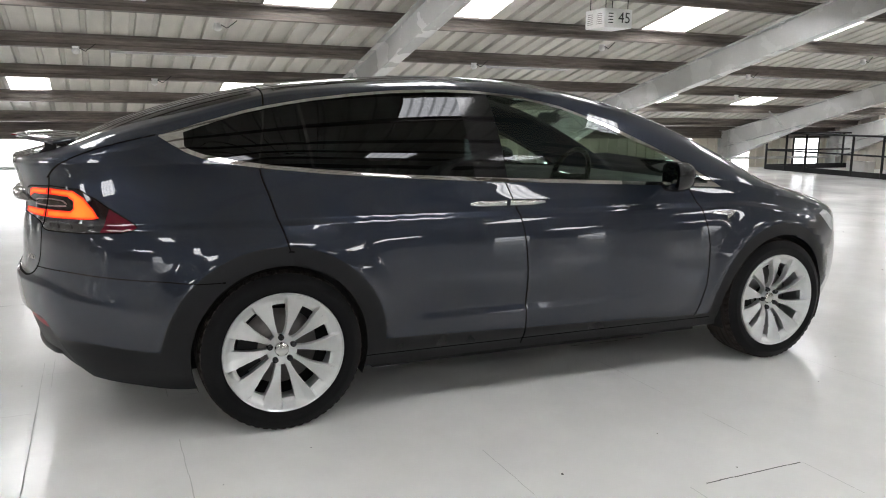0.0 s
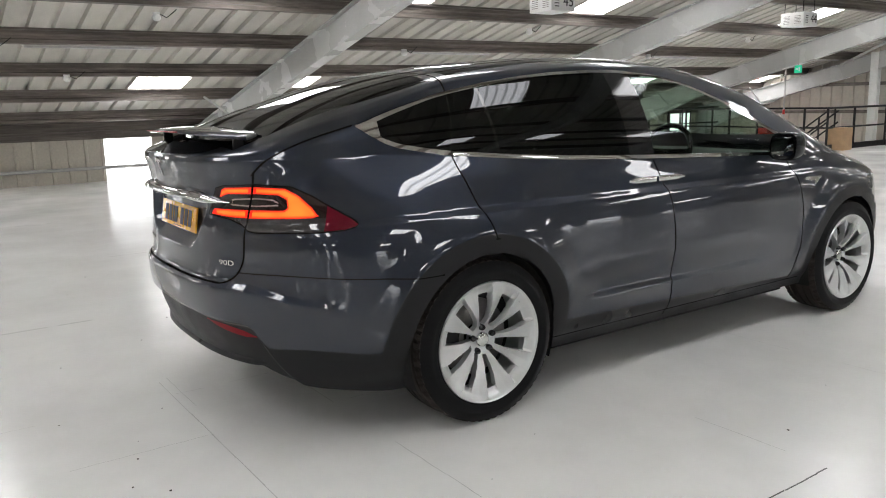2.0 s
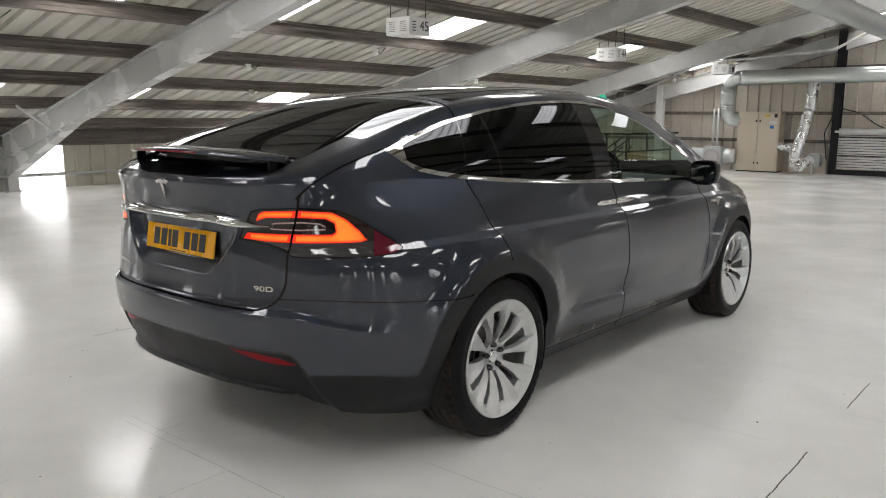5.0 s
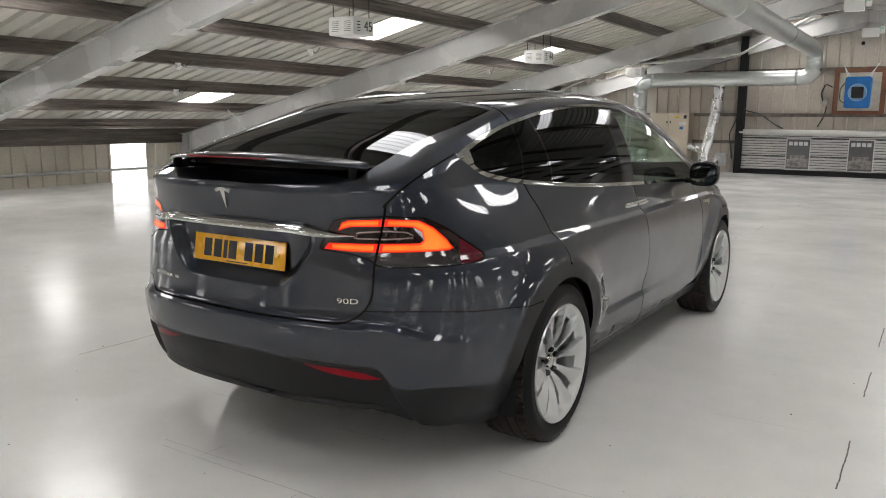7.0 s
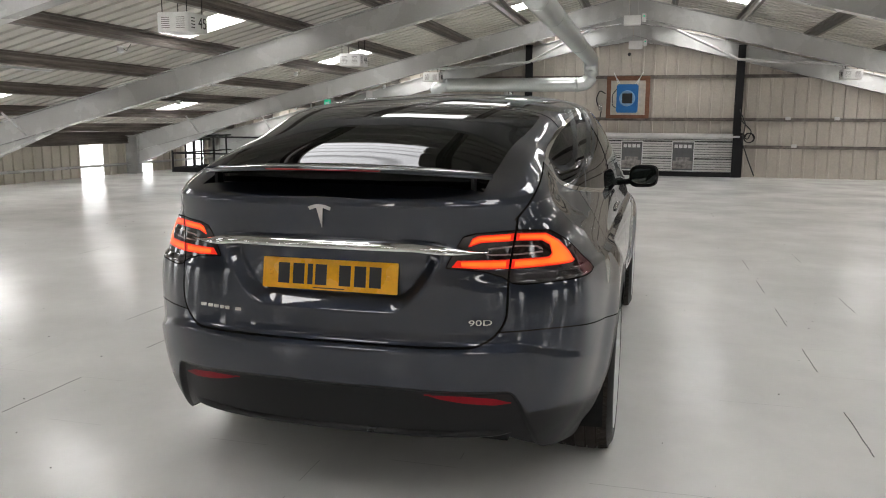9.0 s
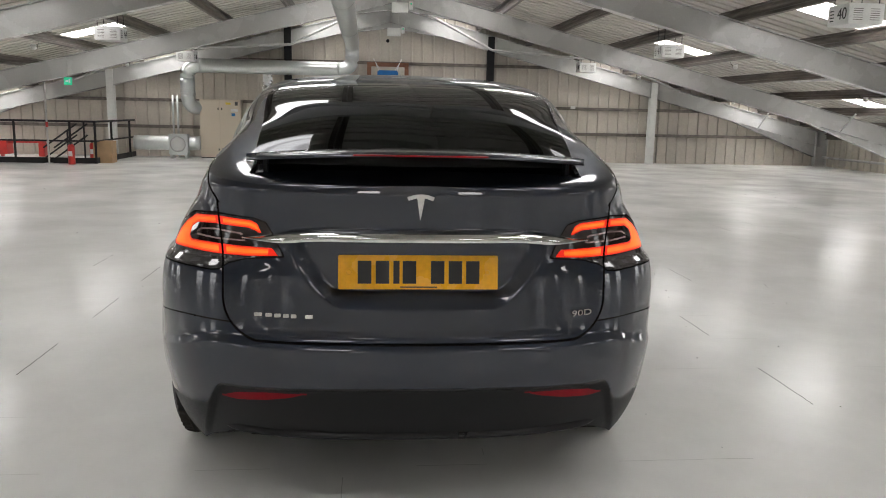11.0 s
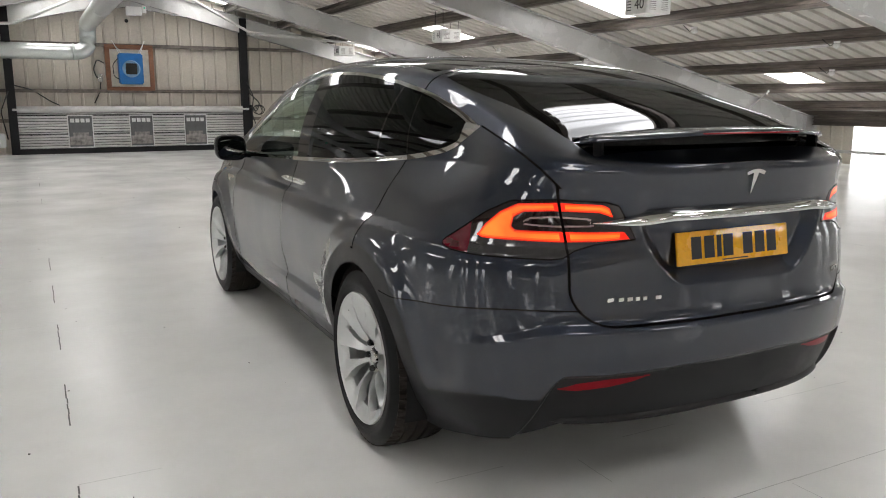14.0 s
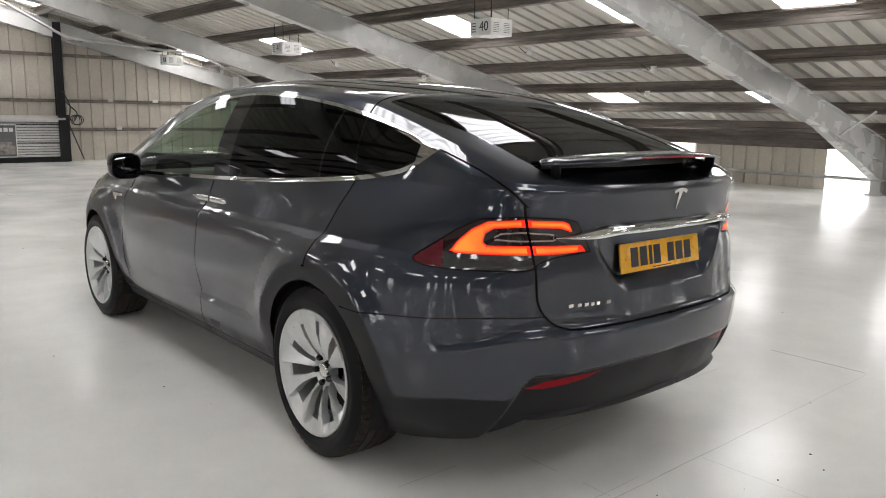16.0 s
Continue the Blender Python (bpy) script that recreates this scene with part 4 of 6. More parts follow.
def wheel(x, y, z, R, half, side, turn):
    """A wheel whose outer face looks along +x (side 1) or -x; x is the middle plane."""
    root = new("wheel")
    root.parent = car
    root.matrix_local = pose(x, y, z, turn, 0, 0) if side > 0 else pose(x, y, z, turn, 0, 180)
    rim = 0.268
    bm = bmesh.new()
    prof = [(-half + 0.015, rim), (-half - 0.004, rim + 0.03), (-half, R - 0.045), (-half + 0.02, R - 0.012)]
    lathe(bm, prof, 96)
    lathe(bm, [(half - 0.02, R - 0.012), (half, R - 0.045), (half + 0.004, rim + 0.045), (half + 0.001, rim + 0.04), (half + 0.003, rim + 0.03), (half - 0.004, rim + 0.012), (half - 0.015, rim)], 96)
    part("tyre", bm, M_TYRE, root, "black rubber tyre", True)
    # tread: four grooves round and slanted sipes across the shoulders
    bm = bmesh.new()
    rows = [(-half + 0.02, R - 0.012, 1), (-half * 0.86, R - 0.0085, 1), (-half * 0.66, R - 0.0035, 1)]
    for a in (-0.52, -0.18, 0.18, 0.52):
        w = half * a
        rows += [(w - 0.007, R - 0.003 * abs(a) * 2, 0), (w - 0.004, R - 0.010, 0), (w + 0.004, R - 0.010, 0), (w + 0.007, R - 0.003 * abs(a) * 2, 0)]
    rows += [(half * 0.66, R - 0.0035, 1), (half * 0.86, R - 0.0085, 1), (half - 0.02, R - 0.012, 1)]
    nn = 336
    rings = []
    for j, (x, r, sipe) in enumerate(rows):
        ring = []
        for k in range(nn):
            a = 2 * math.pi * k / nn
            rr = r - (0.010 if sipe and (k + j) % 6 < 2 else 0.0)
            ring.append(bm.verts.new((x, rr * math.cos(a), rr * math.sin(a))))
        rings.append(ring)
    for A, B in zip(rings, rings[1:]):
        for k in range(nn):
            bm.faces.new((A[k], A[(k + 1) % nn], B[(k + 1) % nn], B[k]))
    part("tread", bm, M_TREAD, root, "dusty grooved tread")
    # alloy face: ten twisted spokes that flare towards the rim and stand proud of its sloping inner lip
    bm = bmesh.new()
    face = curve((0.0, half - 0.075), (0.05, half - 0.070), (0.10, half - 0.046), (0.17, half - 0.024), (0.245, half - 0.012), (rim, half - 0.004))
    nr, na = 30, 300

    def phase(a):
        return (a / (2 * math.pi) * 10 + 0.5) % 1.0 - 0.5

    def spoke(r):
        """Half width of a spoke as a share of its tenth of the turn, and the lean of its axis."""
        return 0.20 + 0.035 * smooth(0.10, 0.06, r) + 0.085 * smooth(0.11, 0.25, r), 0.035 * smooth(0.06, 0.25, r)

    ring = []
    for i in range(nr + 1):
        r = 0.030 + (rim - 0.030) * i / nr
        hw, off = spoke(r)
        row = []
        for k in range(na):
            a = 2 * math.pi * k / na
            ph = phase(a) - off
            on = smooth(hw + 0.03, hw - 0.01, abs(ph))
            tilt = 0.011 * max(-1.0, min(1.0, ph / hw)) - 0.004 * (1 - min(1.0, abs(ph / hw))) * smooth(0.13, 0.20, r)
            h = tilt * smooth(0.06, 0.11, r) * smooth(0.266, 0.245, r) * on
            h -= 0.017 * (1 - on) * smooth(0.262, 0.235, r) * smooth(0.16, 0.2, r)
            row.append(bm.verts.new((face(r) + h, r * math.cos(a), r * math.sin(a))))
        ring.append(row)
    for A, B in zip(ring, ring[1:]):
        for k in range(na):
            bm.faces.new((A[k], B[k], B[(k + 1) % na], A[(k + 1) % na]))

    def window(c):
        r = math.hypot(c.y, c.z)
        hw, off = spoke(r)
        gap = 0.5 - abs(abs(phase(math.atan2(c.z, c.y)) - off))
        arc = (gap - (0.5 - hw)) / 10 * 2 * math.pi * r
        return max(arc, r - 0.222, 0.070 - r)
    cut(bm, window, lambda c: True)
    bmesh.ops.delete(bm, geom=[f for f in bm.faces if window(f.calc_center_median()) < 0], context="FACES")
    ext = bmesh.ops.extrude_face_region(bm, geom=list(bm.faces))
    for v in [g for g in ext["geom"] if isinstance(g, bmesh.types.BMVert)]:
        v.co.x -= 0.032
    lathe(bm, [(half - 0.004, rim), (half + 0.002, rim + 0.006), (half - 0.004, rim + 0.009), (half - 0.03, rim - 0.004), (-half + 0.03, rim - 0.02), (-half + 0.01, rim)], 96)
    rim_ob = part("rim", bm, M_ALLOY, root, "silver ten-spoke alloy rim", True)
    rim_ob.data.set_sharp_from_angle(angle=radians(28))
    bm = bmesh.new()
    lathe(bm, [(half - 0.070, 0.034), (half - 0.058, 0.032), (half - 0.054, 0.026), (half - 0.054, 0.0005)], 24)
    part("hub_cap", bm, M_SATIN, root, "", True)
    for k in range(5):
        a = 2 * math.pi * (k + 0.25) / 5
        bm = bmesh.new()
        lathe(bm, [(half - 0.075, 0.0145), (half - 0.056, 0.0138), (half - 0.047, 0.009), (half - 0.046, 0.0005)], 12, (0, 0.057 * math.cos(a), 0.057 * math.sin(a)))
        part("wheel_nut", bm, M_NUT, root, "", True)
    bm = bmesh.new()
    lathe(bm, [(half - 0.05, 0.006), (half - 0.024, 0.0055), (half - 0.018, 0.004), (half - 0.018, 0.0004)], 10, (0, 0.236 * math.cos(0.66), 0.236 * math.sin(0.66)))
    part("tyre_valve", bm, M_TYRE, root, "small black valve", True)
    bm = bmesh.new()
    lathe(bm, [(half - 0.125, 0.06), (half - 0.125, 0.175), (half - 0.14, 0.178), (half - 0.15, 0.175), (half - 0.15, 0.06)], 48)
    part("brake_disc", bm, M_DISC, root, "", True)
    bm = bmesh.new()
    A = []
    for x0 in (half - 0.10, half - 0.17):
        A.append([bm.verts.new((x0, r * math.cos(a), r * math.sin(a))) for r, s in ((0.105, 1), (0.195, -1)) for a in [math.pi + s * (i / 8 - 0.5) * 1.0 for i in range(9)]])
    n = len(A[0])
    bm.faces.new(A[0])
    bm.faces.new(A[1][::-1])
    for k in range(n):
        bm.faces.new((A[0][k], A[1][k], A[1][(k + 1) % n], A[0][(k + 1) % n]))
    part("brake_calliper", bm, M_DARK, root)
    bm = bmesh.new()
    lathe(bm, [(half - 0.19, 0.26), (half - 0.19, 0.001)], 48)
    part("dust_shield", bm, M_LINER, root)
    return root


wheel(0.843, 0.0, 0.368, 0.375, 0.137, 1, 3)
wheel(-0.843, 0.0, 0.368, 0.375, 0.137, -1, 100)
wheel(0.832, 2.965, 0.362, 0.369, 0.132, 1, 20)
wheel(-0.832, 2.965, 0.362, 0.369, 0.132, -1, 60)


def liner(y, z, r, side, x1):
    bm = bmesh.new()
    A, B, C = [], [], []
    for k in range(25):
        a = math.radians(-22 + 224 * k / 24)
        for L, x, rr in ((A, x1, r), (B, x1 - 0.05, r + 0.004), (C, 0.58, r + 0.01)):
            L.append(bm.verts.new((side * x, y + rr * math.cos(a), z + rr * math.sin(a))))
    for P, Q in ((A, B), (B, C)):
        for i in range(24):
            bm.faces.new((P[i], P[i + 1], Q[i + 1], Q[i]))
    bm.faces.new(C)
    part("wheel_liner", bm, M_LINER, car)


for s in (-1, 1):
    liner(0, 0.368, 0.402, s, 0.945)
    liner(2.965, 0.362, 0.396, s, 0.925)

# underbody
bm = bmesh.new()
box(bm, (-0.60, -0.70, 0.25), (0.60, 3.6, 0.36))
box(bm, (-0.50, -0.92, 0.40), (0.50, -0.69, 0.44))
box(bm, (-0.82, 0.45, 0.19), (0.82, 2.5, 0.30), 0.02)
part("underbody", bm, M_LINER, car)
for x in (-0.50, -0.36, 0.36, 0.50):
    bm = bmesh.new()
    vs = [[bm.verts.new((x + dx, y, z)) for y, z in ((-0.93, 0.37), (-0.91, 0.348), (-0.72, 0.325), (-0.70, 0.37))] for dx in (-0.03, 0.03)]
    bm.faces.new(vs[0])
    bm.faces.new(vs[1][::-1])
    for j in range(4):
        bm.faces.new((vs[0][j], vs[1][j], vs[1][(j + 1) % 4], vs[0][(j + 1) % 4]))
    part("diffuser_fin", bm, M_CLAD, car)
bm = bmesh.new()
rows = []
for i in range(49):
    x = -0.70 + 1.40 * i / 48
    y = -1.045 + 0.83 * (1 - (1 - (abs(x) / 0.93) ** 2.85) ** (1 / 2.85)) + 0.022
    k = smooth(0.70, 0.60, abs(x))
    rows.append([bm.verts.new((x, y + dy * k + 0.012 * (1 - k), 0.388 - 0.012 * (1 - k) + dz * k)) for dy, dz in ((0.03, 0.004), (-0.002, 0.002), (-0.010, -0.010), (-0.014, -0.018), (-0.010, -0.024), (0.08, -0.018), (0.08, 0.004))])
for A, B in zip(rows, rows[1:]):
    for j in range(7):
        bm.faces.new((A[j], A[(j + 1) % 7], B[(j + 1) % 7], B[j]))
part("bumper_lip", bm, M_LOWER, car, "satin black lower bumper lip", True)

# raised spoiler on its struts
bm = bmesh.new()
rows = []
for i in range(25):
    x = -0.565 + 1.13 * i / 24
    k = 1 - (abs(x) / 0.565) ** 6
    dy, dz = 0.10 * (x / 0.565) ** 2, -0.028 * (x / 0.565) ** 2
    yr, yf = -1.085 + dy, -0.80 + dy * 0.55
    prof = [(yr, 1.3225), (yr + 0.05, 1.331), (yr + 0.13, 1.337), (yf - 0.03, 1.331), (yf, 1.322), (yf - 0.03, 1.315), (yr + 0.13, 1.315), (yr + 0.04, 1.314), (yr, 1.3175)]
    rows.append([bm.verts.new((x, y * k + (-0.9) * (1 - k), z + dz)) for y, z in prof])
n = len(rows[0])
for A, B in zip(rows, rows[1:]):
    for j in range(n):
        bm.faces.new((A[j], A[(j + 1) % n], B[(j + 1) % n], B[j]))
bm.faces.new(rows[0])
bm.faces.new(rows[-1][::-1])
spoiler = part("spoiler", bm, M_PAINT, car, "raised rear spoiler blade", True)
for s in (-1, 1):
    bm = bmesh.new()
    box(bm, (s * 0.50 - 0.006, -0.935, 1.22), (s * 0.50 + 0.006, -0.89, 1.300), 0.003)
    part("strut", bm, M_CLAD, spoiler)
bm = bmesh.new()
box(bm, (-0.21, -1.088, 1.3178), (0.21, -1.070, 1.3222))
part("brake_light", bm, M_REFL, spoiler, "thin red high brake light")
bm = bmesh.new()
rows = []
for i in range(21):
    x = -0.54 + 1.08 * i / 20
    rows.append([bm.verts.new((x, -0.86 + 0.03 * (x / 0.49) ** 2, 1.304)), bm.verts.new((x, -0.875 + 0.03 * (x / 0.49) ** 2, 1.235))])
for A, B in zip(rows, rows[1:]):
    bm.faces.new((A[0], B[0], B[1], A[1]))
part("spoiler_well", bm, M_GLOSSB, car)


def rear_y(x, z):
    """The tailgate surface at height z, without the scoop."""
    return Y_REAR(z) + 0.83 * (1 - (1 - (abs(x) / W_SIDE(z)) ** 2.85) ** (1 / 2.85))


# chrome bar across the tailgate, tapering into the lamps
bm = bmesh.new()
rows = []
for i in range(61):
    x = -0.57 + 1.14 * i / 60
    h = 0.0185 * (1 - smooth(0.40, 0.57, abs(x)) * 0.88)
    out = 1 - 0.62 * smooth(0.36, 0.57, abs(x))
    zc = 1.065 - 0.020 * smooth(0.3, 0.53, abs(x))
    y = rear_y(x, 1.08)
    rows.append([bm.verts.new((x, y + (dy * out if dy < 0 else dy), zc + dz * h)) for dy, dz in ((0.03, 1.0), (-0.010, 1.0), (-0.021, 0.80), (-0.0295, 0.45), (-0.0340, 0.05), (-0.0360, -0.40), (-0.0345, -0.80), (0.03, -1.0))])
for A, B in zip(rows, rows[1:]):
    for j in range(7):
        bm.faces.new((A[j], A[j + 1], B[j + 1], B[j]))
part("chrome_bar", bm, M_CHROME, car, "polished chrome tailgate bar", True).data.set_sharp_from_angle(angle=radians(42))

# number plate with plain dark bars for its characters
plate = new("number_plate")
plate.parent = car
plate.matrix_local = pose(0.0, -1.032, 0.941, 90 - 9.0, 0, 0)
bm = bmesh.new()
box(bm, (-0.26, -0.0555, -0.004), (0.26, 0.0555, 0.004), 0.002)
part("panel", bm, M_PLATE, plate, "amber reflective panel")
for k, x in enumerate((-0.175, -0.117, -0.072, -0.030, 0.062, 0.120, 0.177)):
    w = 0.010 if k == 2 else 0.022
    bm = bmesh.new()
    box(bm, (x - w, -0.037, 0.004), (x + w, 0.037, 0.0055))
    part("character_bar", bm, M_BLACKP, plate)
bm = bmesh.new()
box(bm, (-0.06, -0.050, 0.004), (0.06, -0.046, 0.0052))
part("maker_bar", bm, M_BLACKP, plate)
for x in (-0.225, 0.225):
    bm = bmesh.new()
    bmesh.ops.create_cone(bm, cap_ends=True, segments=14, radius1=0.009, radius2=0.007, depth=0.004, matrix=Matrix.Translation((x, 0, 0.006)))
    part("screw_cap", bm, M_PLATE, plate)

# emblem and badges as plain chrome shapes
bm = bmesh.new()
for poly in ([(-0.012, 0.020), (0.012, 0.020), (0.001, -0.052), (-0.001, -0.052)], [(-0.043, 0.024), (-0.02, 0.032), (0, 0.034), (0.02, 0.032), (0.043, 0.024), (0.038, 0.012), (0.015, 0.020), (-0.015, 0.020), (-0.038, 0.012)]):
    A = [bm.verts.new((x, -0.004, z)) for x, z in poly]
    B = [bm.verts.new((x, 0.004, z)) for x, z in poly]
    bm.faces.new(A)
    bm.faces.new(B[::-1])
    for i in range(len(A)):
        bm.faces.new((A[i], B[i], B[(i + 1) % len(A)], A[(i + 1) % len(A)]))
em = part("emblem", bm, M_CHROME, car, "chrome emblem")
em.matrix_local = pose(0, rear_y(0, 1.175) - 0.004, 1.172, 15, 0, 0)
for x0, widths in ((-0.53, (0.030, 0.022, 0.022, 0.018, 0.018, 0, 0.024)),):
    x = x0
    badge = new("badge")
    badge.parent = car
    for w in widths:
        if w:
            zc = 0.80
            bm = bmesh.new()
            y = rear_y(x + w / 2, zc) - 0.003
            box(bm, (x, y, zc - 0.0065), (x + w, y + 0.004, zc + 0.006), 0.001)
            part("bar", bm, M_SATIN, badge, "small chrome bar")
        x += (w or 0.014) + 0.007

# chrome figures low on the tailgate
fig = bpy.data.curves.new("figures", "FONT")
fig.body, fig.size, fig.align_x, fig.align_y, fig.extrude = "90D", 0.034, "CENTER", "CENTER", 0.0015
tmp = bpy.data.objects.new("figures", fig)
scene.collection.objects.link(tmp)
me = bpy.data.meshes.new_from_object(tmp.evaluated_get(bpy.context.evaluated_depsgraph_get()))
bpy.data.objects.remove(tmp)
me.materials.append(M_SATIN)
figures = new("figures", me)
figures.parent = car
figures.matrix_local = Matrix.Translation((0.553, rear_y(0.553, 0.80) - 0.003, 0.80)) @ Matrix.Rotation(radians(24), 4, "Z") @ Matrix.Rotation(radians(90), 4, "X") @ Matrix.Diagonal((1.45, 0.85, 1, 1))
tagged(figures, "small chrome figures on the tailgate")

for s in (-1, 1):
    # flush door handles
    for y0, y1 in ((0.945, 1.148), (1.168, 1.37)):
        bm = bmesh.new()
        rows = []
        for i in range(13):
            y = y0 + (y1 - y0) * i / 12
            x = W_SIDE(1.0) + 0.004
            e = 0.0155 * (1 - 0.6 * smooth(0.7, 1.0, i / 12 if y0 > 1.16 else 1 - i / 12))
            zc = 1.0
            rows.append([bm.verts.new((s * (x + dx), y, zc + dz * e)) for dx, dz in ((-0.012, 1), (0.004, 0.95), (0.007, 0.8), (0.005, -0.8), (0.001, -0.95), (-0.012, -1))])
        for A, B in zip(rows, rows[1:]):
            for j in range(5):
                bm.faces.new((A[j], A[j + 1], B[j + 1], B[j]))
        part("door_handle", bm, M_SATIN, car, "flush satin chrome handle", True)
    # mirror
    mirror = new("door_mirror")
    mirror.parent = car
    bm = bmesh.new()
    bmesh.ops.create_uvsphere(bm, u_segments=24, v_segments=14, radius=1.0)
    for v in bm.verts:
        x, y, z = v.co
        y = max(y, -0.35) * (1.0 if y > 0 else 0.9)
        q = lambda t: math.copysign(abs(t) ** 0.58, t)
        v.co = (s * (1.030 + 0.100 * q(x)), 2.09 + 0.10 * y - 0.02 * x, 1.124 + 0.080 * q(z) + 0.006 * x)
    part("housing", bm, M_GLOSSB, mirror, "dark painted mirror housing", True)
    bm = bmesh.new()
    rows = [bm.verts.new((s * (1.030 + 0.087 * math.copysign(abs(math.cos(a)) ** 0.6, math.cos(a))), 2.0515 - 0.02 * math.cos(a), 1.124 + 0.052 * math.copysign(abs(math.sin(a)) ** 0.6, math.sin(a)))) for a in [2 * math.pi * k / 28 for k in range(28)]]
    bm.faces.new(rows)
    part("mirror_glass", bm, M_MIRROR, mirror, "mirror glass")
    bm = bmesh.new()
    tube(bm, [(s * 0.855, 2.20, 1.068), (s * 0.91, 2.16, 1.075), (s * 0.97, 2.12, 1.09)], 0.022, 10)
    part("arm", bm, M_GLOSSB, mirror, "", True)
    # side repeater blade
    bm = bmesh.new()
    P = [(2.43, 0.905), (2.46, 0.918), (2.62, 0.916), (2.575, 0.885), (2.545, 0.868), (2.545, 0.893)]
    A = [bm.verts.new((s * (W_SIDE(z) - 0.004), y, z)) for y, z in P]
    B = [bm.verts.new((s * (W_SIDE(z) + 0.006), y, z)) for y, z in P]
    bm.faces.new(A)
    bm.faces.new(B[::-1])
    for i in range(len(P)):
        bm.faces.new((A[i], B[i], B[(i + 1) % len(P)], A[(i + 1) % len(P)]))
    part("wing_badge", bm, M_SATIN, car, "satin chrome blade on the front wing")

# cabin: floor, lining, dashboard, wheel and seats
cabin_box = bmesh.new()
for lo, hi in (((-0.8, -0.75, 0.42), (0.8, 2.75, 0.46)), ((-0.80, -0.35, 0.42), (-0.77, 2.6, 1.03)), ((0.77, -0.35, 0.42), (0.80, 2.6, 1.03)), ((-0.7, -0.78, 0.42), (0.7, -0.74, 1.12)), ((-0.8, 2.74, 0.42), (0.8, 2.78, 1.0))):
    box(cabin_box, lo, hi)
part("cabin_lining", cabin_box, M_INT, car)
bm = bmesh.new()
rows = []
for i in range(17):
    x = -0.8 + 1.6 * i / 16
    rows.append([bm.verts.new((x, y - 0.08 * (x / 0.8) ** 2, z)) for y, z in ((1.98, 0.72), (1.95, 0.92), (1.99, 1.04), (2.12, 1.075), (2.6, 1.06), (2.74, 0.98))])
for A, B in zip(rows, rows[1:]):
    for j in range(5):
        bm.faces.new((A[j], A[j + 1], B[j + 1], B[j]))
part("dashboard", bm, M_INT, car, "", True)
bm = bmesh.new()
ring = [Vector((0.38 + 0.18 * math.cos(a), 1.84 + 0.06 * math.sin(a), 1.085 + 0.155 * math.sin(a))) for a in [2 * math.pi * k / 32 for k in range(33)]]
tube(bm, ring, 0.016, 8)
tube(bm, [(0.22, 1.84, 1.085), (0.38, 1.87, 1.075), (0.54, 1.84, 1.085)], 0.022, 8)
tube(bm, [(0.38, 1.87, 1.07), (0.38, 2.10, 0.98)], 0.035, 8)
part("steering_wheel", bm, M_GLOSSB, car, "", True)
bm = bmesh.new()
box(bm, (-0.12, 1.90, 1.395), (0.12, 1.93, 1.455), 0.012)
rod(bm, (0, 1.93, 1.44), (0, 2.02, 1.50), 0.01, 8)
part("rear_view_mirror", bm, M_BLACKP, car)


def seat(x, y):
    ob = bmesh.new()
    box(ob, (x - 0.25, y - 0.05, 0.62), (x + 0.25, y + 0.48, 0.78), 0.05)
    g = bmesh.ops.create_cube(ob, size=1.0, matrix=Matrix.Translation((x, y - 0.12, 1.02)) @ Matrix.Rotation(radians(14), 4, "X") @ Matrix.Diagonal((0.48, 0.14, 0.66, 1)))
    bmesh.ops.bevel(ob, geom=list({e for v in g["verts"] for e in v.link_edges}), offset=0.05, segments=3, affect="EDGES")
    g = bmesh.ops.create_cube(ob, size=1.0, matrix=Matrix.Translation((x, y - 0.22, 1.40)) @ Matrix.Rotation(radians(14), 4, "X") @ Matrix.Diagonal((0.26, 0.09, 0.2, 1)))
    bmesh.ops.bevel(ob, geom=list({e for v in g["verts"] for e in v.link_edges}), offset=0.03, segments=3, affect="EDGES")
    part("seat", ob, M_INT, car, "dark front seat" if y > 1 else "dark rear seat", True)


for x in (-0.38, 0.38):
    seat(x, 1.12)
    seat(x, 0.12)

# ---------------------------------------------------------------- fittings of the hall


def text_mesh(name, words, size, material, parent, m):
    cu = bpy.data.curves.new(name, "FONT")
    cu.body, cu.size, cu.align_x, cu.align_y, cu.extrude = words, size, "CENTER", "CENTER", 0.001
    tmp = bpy.data.objects.new(name, cu)
    scene.collection.objects.link(tmp)
    me = bpy.data.meshes.new_from_object(tmp.evaluated_get(bpy.context.evaluated_depsgraph_get()))
    bpy.data.objects.remove(tmp)
    me.materials.append(material)
    ob = new(name, me)
    ob.parent = parent
    ob.matrix_local = m
    return ob


